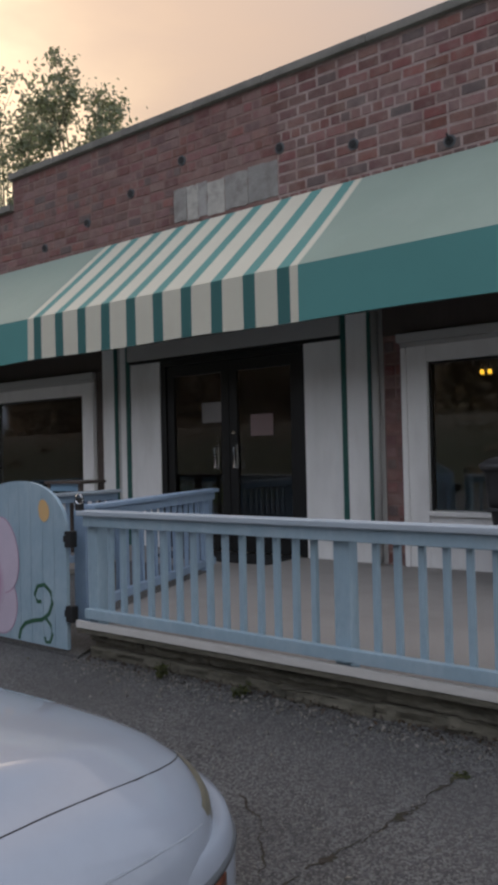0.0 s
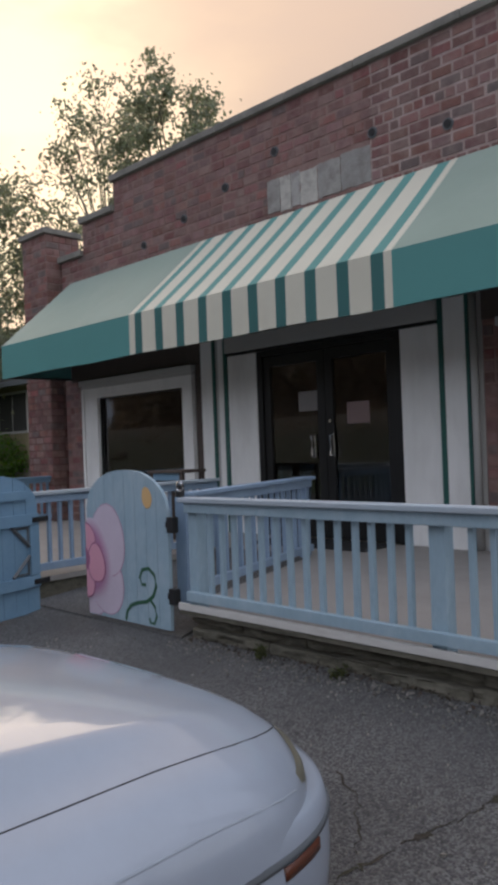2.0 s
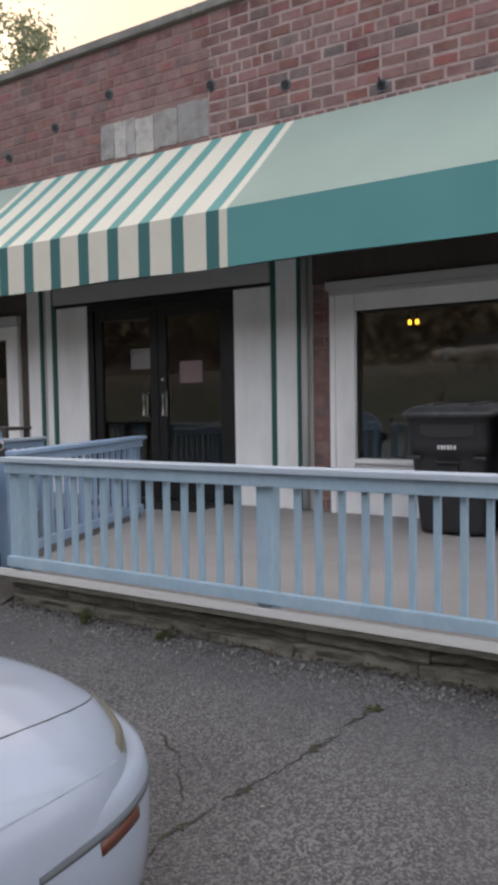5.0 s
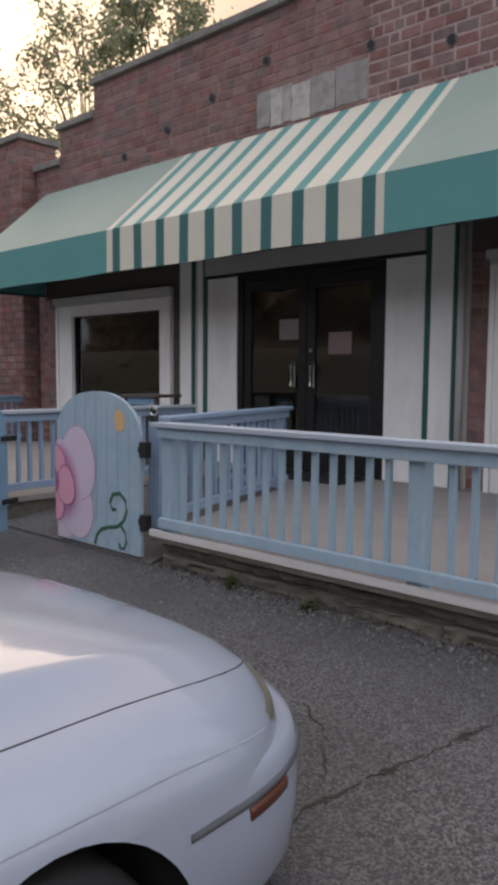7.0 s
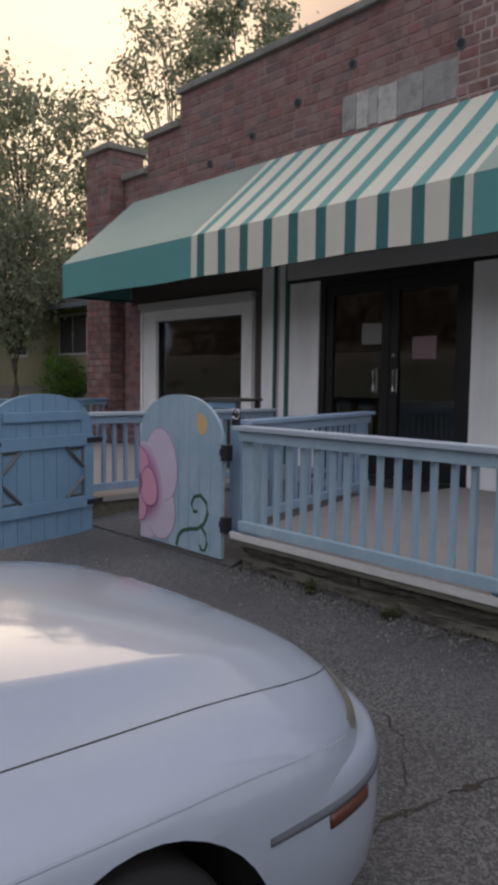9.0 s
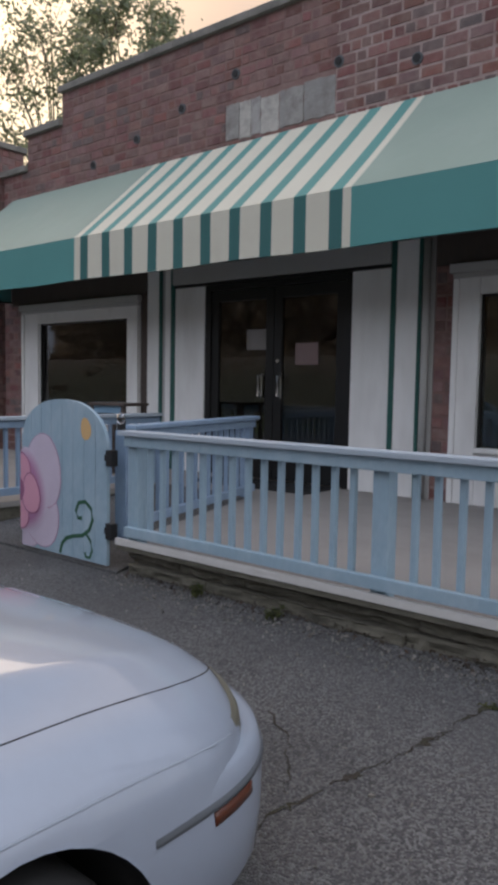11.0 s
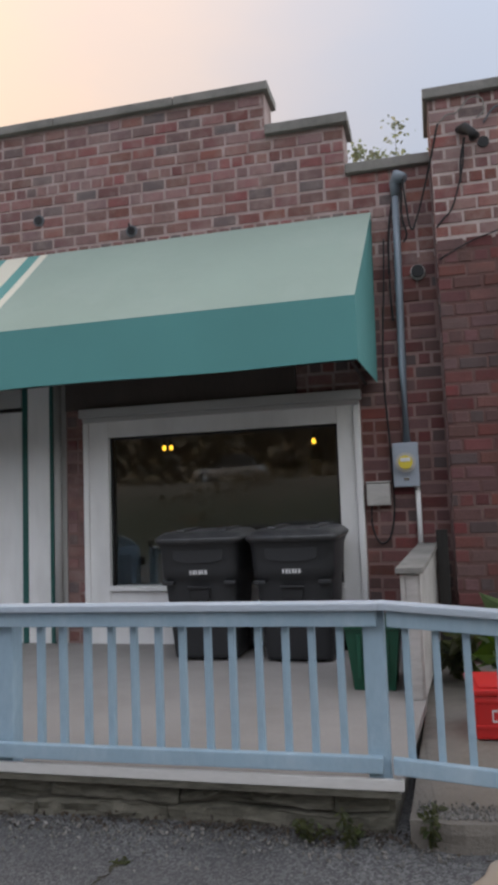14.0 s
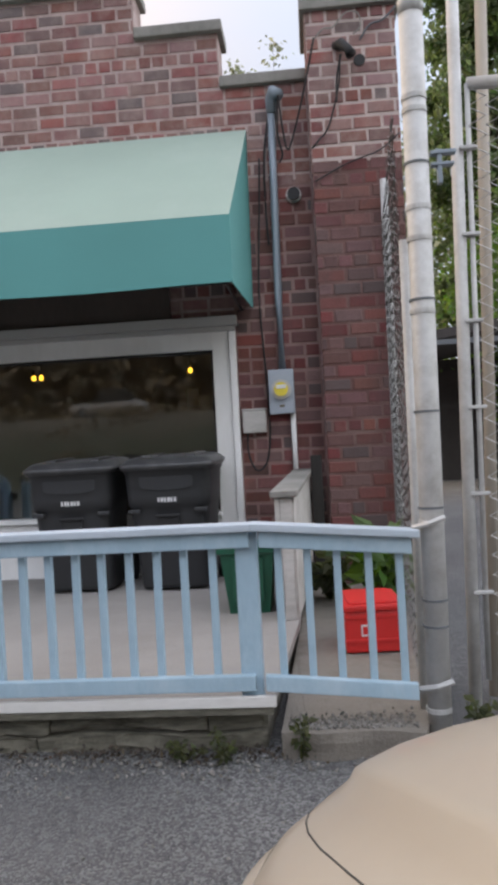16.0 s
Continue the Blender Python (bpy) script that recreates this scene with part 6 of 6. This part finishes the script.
    for i in range(5):
        for k in range(3):
            f = bm.faces.new((rings[i][k], rings[i][k + 1], rings[i + 1][k + 1], rings[i + 1][k]))
            f.material_index = 1 if i in (0, 4) else 0
        for f in (bm.faces.new((rings[i][0], rings[i + 1][0], low[i + 1][0], low[i][0])), bm.faces.new((rings[i][3], rings[i + 1][3], low[i + 1][1], low[i][1]))):
            f.material_index = 1
    part("cabin", bm, [paint, M_BLACK], c, "cabin with dark windows")
    return c


def slab_loft(pts, th):
    bm = bmesh.new()
    vs = []
    for w, y, z in pts:
        vs += [bm.verts.new((s * w, y + o, z + o)) for o in (0.03, 0.03 + th) for s in (-1, 1)]
    for q in ((0, 1, 5, 4), (2, 3, 7, 6), (0, 1, 3, 2), (4, 5, 7, 6), (0, 2, 6, 4), (1, 3, 7, 5)):
        bm.faces.new([vs[i] for i in q])
    return bm


car("white sedan with a rounded nose parked facing the porch", (1.94, -4.47, -0.445), 0, M_CAR_WHITE)
car("beige car with a creased hood parked beside the fence", (4.44, -4.10, -0.40), 24, M_CAR_BEIGE, crease=False, bulge=0.018, rise_from=0.03, rise_over=0.4, a=0.80, gap=0.80, hood=((0.0, 0.62), (0.06, 0.69), (0.15, 0.755), (0.3, 0.82), (0.6, 0.905), (1.0, 0.985), (1.5, 1.05)), edge=((0.0, 0.565), (0.12, 0.62), (0.3, 0.67), (0.6, 0.73), (1.0, 0.785), (1.5, 0.83)))
car("silver sedan parked on the bank across the street", (-10.5, -38.4, gz(-8.2, -38.4)), 90, M_SILVER, roof_h=1.68)

# ---- shop interior lamps ----
M_BULB = emitter("warm_bulb", (1.0, 0.46, 0.035), 3.2)
for x, z in ((1.05, 1.87), (1.135, 1.87), (2.795, 1.85), (2.19, 2.06)):
    p = thing("pendant_lamp", "small warm pendant bulb on a cord inside the shop", "lamp", (x, 2.0, z), 0, "pendant lamps")
    part("bulb", tube(bmesh.new(), [(0, 0, -0.028), (0, 0, -0.016), (0, 0, 0.008), (0, 0, 0.03)], 0.024, 12, taper=[0.010, 0.023, 0.025, 0.012]), M_BULB, p, "glowing yellow bulb", True)
    part("socket", tube(bmesh.new(), [(0, 0, 0.03), (0, 0, 0.08)], 0.016, 10), M_BLACK, p)
    part("cord", tube(bmesh.new(), [(0, 0, 0.07), (0, 0, 2.75 - z)], 0.004, 6), M_BLACK, p)

card = thing("hanging_card", "small white card on a thread inside the shop window", "card", (2.79, 2.12, 1.46))
part("sheet", boxes((-0.065, 0.065, -0.002, 0.002, 0.0, 0.2)), M_LABEL, card)
part("thread", tube(bmesh.new(), [(0, 0, 0.2), (0, 0, 1.29)], 0.002, 5), M_BLACK, card)

# ---- crack across the lot ----
def crack(pts, w, seed):
    rng = random.Random(seed)
    path = []
    for p, q in zip(pts, pts[1:]):
        p, q = Vector(p), Vector(q)
        n_s = max(4, int((q - p).length / 0.03))
        path += [p.lerp(q, k / n_s) + Vector((rng.gauss(0, 0.011), rng.gauss(0, 0.011))) for k in range(n_s)]
    bm = bmesh.new()
    prev = None
    for k, p in enumerate(path):
        d = (path[min(k + 1, len(path) - 1)] - path[max(k - 1, 0)]).normalized()
        nrm = Vector((-d.y, d.x))
        ww = w * rng.uniform(0.15, 1.3) * (0.3 + 0.7 * abs(math.sin(k * 0.31 + seed)))
        row = [bm.verts.new((*(p + nrm * s * ww), gz(*(p + nrm * s * ww)) + h)) for s, h in ((-1, 0.003), (0, 0.001), (1, 0.003))]
        if prev:
            bm.faces.new((prev[0], prev[1], row[1], row[0]))
            bm.faces.new((prev[1], prev[2], row[2], row[1]))
        prev = row
    tagged(mesh_ob("pavement_crack", bm, M_CRACK), "dark ragged crack in the asphalt", "crack", kind="structure")


crack([(2.36, -5.1), (2.40, -5.0), (2.53, -4.62), (2.53, -4.46), (2.545, -4.36), (2.565, -4.27), (2.59, -4.15)], 0.009, 2)
crack([(2.59, -4.15), (2.66, -3.98), (2.70, -3.88), (2.735, -3.77), (2.77, -3.62), (2.80, -3.5)], 0.007, 4)
crack([(2.60, -4.13), (2.625, -4.08), (2.65, -4.02)], 0.017, 9)
crack([(2.735, -3.77), (2.75, -3.72), (2.765, -3.66)], 0.017, 11)
crack([(2.80, -3.52), (2.82, -3.46), (2.83, -3.40)], 0.016, 12)
crack([(2.50, -4.28), (2.40, -4.12), (2.36, -4.04), (2.25, -3.95), (2.13, -3.90)], 0.004, 3)
crack([(2.53, -4.62), (2.66, -4.70), (2.80, -4.69), (2.97, -4.76)], 0.004, 6)

table = thing("side_table", "small dark wooden side table on the porch", "table", (-2.28, -0.95, 0), 8)
part("tabletop", boxes((-0.25, 0.25, -0.2, 0.2, 0.755, 0.785), bevel=0.005), M_BROWN, table)
for sx in (-1, 1):
    for sy in (-1, 1):
        part("leg", boxes((sx * 0.21 - 0.02, sx * 0.21 + 0.02, sy * 0.16 - 0.02, sy * 0.16 + 0.02, 0.001, 0.754), bevel=0.003), M_BROWN, table)
part("apron", boxes((-0.2, 0.2, -0.17, -0.15, 0.68, 0.754)), M_BLUE_DK, table, "blue painted apron")
mat_ob = thing("doormat", "black rubber doormat in front of the glass door", "doormat", (-0.80, -0.36, 0), 2)
part("pad", boxes((-0.72, 0.72, -0.27, 0.27, 0.001, 0.014), bevel=0.004), M_BLACK, mat_ob)
for k in range(9):
    part("rib", boxes((-0.68, 0.68, -0.245 + k * 0.058, -0.22 + k * 0.058, 0.0145, 0.02), bevel=0.002), M_BLACK, mat_ob)
latch = thing("gate_latch", "black steel gate latch with a ring on the end post", "latch", (0.36, -3.15, 0.70))
part("plate", boxes((-0.02, 0.02, -0.02, 0.02, 0.0, 0.075), bevel=0.004), M_BLACK, latch)
part("ring", tube(bmesh.new(), [(0.03 * math.cos(k * 0.52) + 0.02, -0.02, 0.07 + 0.03 * math.sin(k * 0.52)) for k in range(13)], 0.006, 6), M_CHROME, latch)

# ---- loose stones ----
rng = random.Random(51)
vs, fs = [], []
for i in range(2500):
    on_slab = i >= 1700
    if on_slab:
        x, y = rng.uniform(3.93, 4.42), -3.165 + abs(rng.gauss(0, 0.075))
    elif i < 1000:
        x, y = rng.uniform(0.3, 4.6), FRONT - 0.04 - abs(rng.gauss(0, 0.09))
    else:
        x, y = rng.uniform(-0.5, 5.0), rng.uniform(-5.2, -3.3)
    s = rng.uniform(0.004, 0.011) * (1.6 if rng.random() < 0.04 else 1)
    base_z = -0.098 if on_slab else gz(x, y)
    p = Vector((x, y, base_z + s * 0.25 + (0.012 * rng.random() if i < 1000 else 0)))
    k = len(vs)
    q = Euler((rng.uniform(0, 6), rng.uniform(0, 6), rng.uniform(0, 6))).to_matrix()
    for d in ((1, 0, 0), (-1, 0, 0), (0, 0.8, 0), (0, -0.8, 0), (0, 0, 0.6), (0, 0, -0.6)):
        vs.append(p + q @ (Vector(d) * s * rng.uniform(0.75, 1.2)))
    fs += [(k + e, k + f, k + g) for e, f, g in ((0, 2, 4), (2, 1, 4), (1, 3, 4), (3, 0, 4), (2, 0, 5), (1, 2, 5), (3, 1, 5), (0, 3, 5))]
me = bpy.data.meshes.new("loose_gravel")
me.from_pydata([tuple(v) for v in vs], [], fs)
me.materials.append(M_STONE)
tagged(new("loose_gravel", me), "loose grey gravel and grit on the asphalt", "gravel", kind="stuff")

# ---- dry leaves and dirt swept against the skirt ----
rng = random.Random(77)
spots = []
for i in range(900):
    x = rng.uniform(0.35, 4.3) if rng.random() < 0.6 else rng.gauss(3.5, 0.5)
    y = FRONT + 0.03 - abs(rng.gauss(0, 0.05))
    if 0.35 < x < 4.4:
        spots.append(Vector((x, y, gz(x, y) + rng.uniform(0.004, 0.014))))
vs, fs = leaf_cloud(spots, 0.022, rng, -0.1)
litter = raw_part("leaf_litter", vs, fs, M_LITTER, None)
tagged(litter, "dry brown leaf litter along the foot of the porch", "leaves", kind="stuff")

# ---- across the street, seen in the glass ----
rng = random.Random(33)
vs, fs = [], []
for i in range(150):
    x = -75 + i * 1.05 + rng.uniform(-0.5, 0.5)
    h = 13 + 4 * noise.noise((x * 0.12, 3, 1)) + rng.uniform(-1.5, 1.5)
    pts = [Vector((x + rng.gauss(0, 1.3), -52 + rng.gauss(0, 1.8), 2.6 + h * rng.random() ** 0.8)) for _ in range(150)]
    a, b = leaf_cloud(pts, 0.9, rng)
    k = len(vs)
    vs += a
    fs += [tuple(k + q for q in f) for f in b]
for i in range(130):
    # low shrubs scattered over the bank and along its crest
    x = rng.uniform(-45, 30)
    y = rng.uniform(-36.5, -20) if i % 2 else rng.uniform(-37.2, -35.5)
    r = rng.uniform(0.3, 1.0)
    pts = [Vector((x + rng.gauss(0, r), y + rng.gauss(0, r * 0.6), gz(x, y) + abs(rng.gauss(0, 0.28)))) for _ in range(45)]
    a, b = leaf_cloud(pts, 0.32, rng)
    k = len(vs)
    vs += a
    fs += [tuple(k + q for q in f) for f in b]
for row, y0, hh in ((0, -53.5, 9.0), (1, -57.0, 13.0)):
    # the dense inside of the wood
    k = len(vs)
    xs_ = [-80 + i * 1.5 for i in range(108)]
    for x in xs_:
        h = hh + 3 + 2.5 * noise.noise((x * 0.3, row * 7, 1)) + 1.2 * noise.noise((x * 1.1, row, 4))
        vs += [Vector((x, y0 + noise.noise((x, 1, 1)), -1.5)), Vector((x, y0 + 1.5 * noise.noise((x * 0.7, 2, 1)), h * 0.6)), Vector((x, y0 - 0.8, h))]
    for i in range(len(xs_) - 1):
        for q in (0, 1):
            fs.append((k + 3 * i + q, k + 3 * i + 3 + q, k + 3 * i + 4 + q, k + 3 * i + 1 + q))
me = bpy.data.meshes.new("far_trees")
me.from_pydata([tuple(v) for v in vs], [], fs)
me.materials.append(M_WOODS)
tagged(new("far_trees", me), "dark line of trees across the street", "trees", kind="stuff")


# ---- single bricks, last ----
pieces(bricks_of(front_intervals, -0.1, 47, 3, (4,)), wall, 0.0, lambda a, b, z: a > 3.4 or (a > 0.95 and z > 3.45), 5, lambda a, z: a > 3.4 and z < 3.02)
pieces(bricks_of(lambda z0, z1: [(4.18, 4.88)], -0.1, 42, 7, (5,)), PIER_R, -0.23, lambda a, b, z: True, 6, lambda a, z: z < 3.1)
pieces(bricks_of(lambda z0, z1: [(-6.70, -6.0)], -0.1, 42, 8, (5,)), PIER_L, -0.23, lambda a, b, z: True, 7)
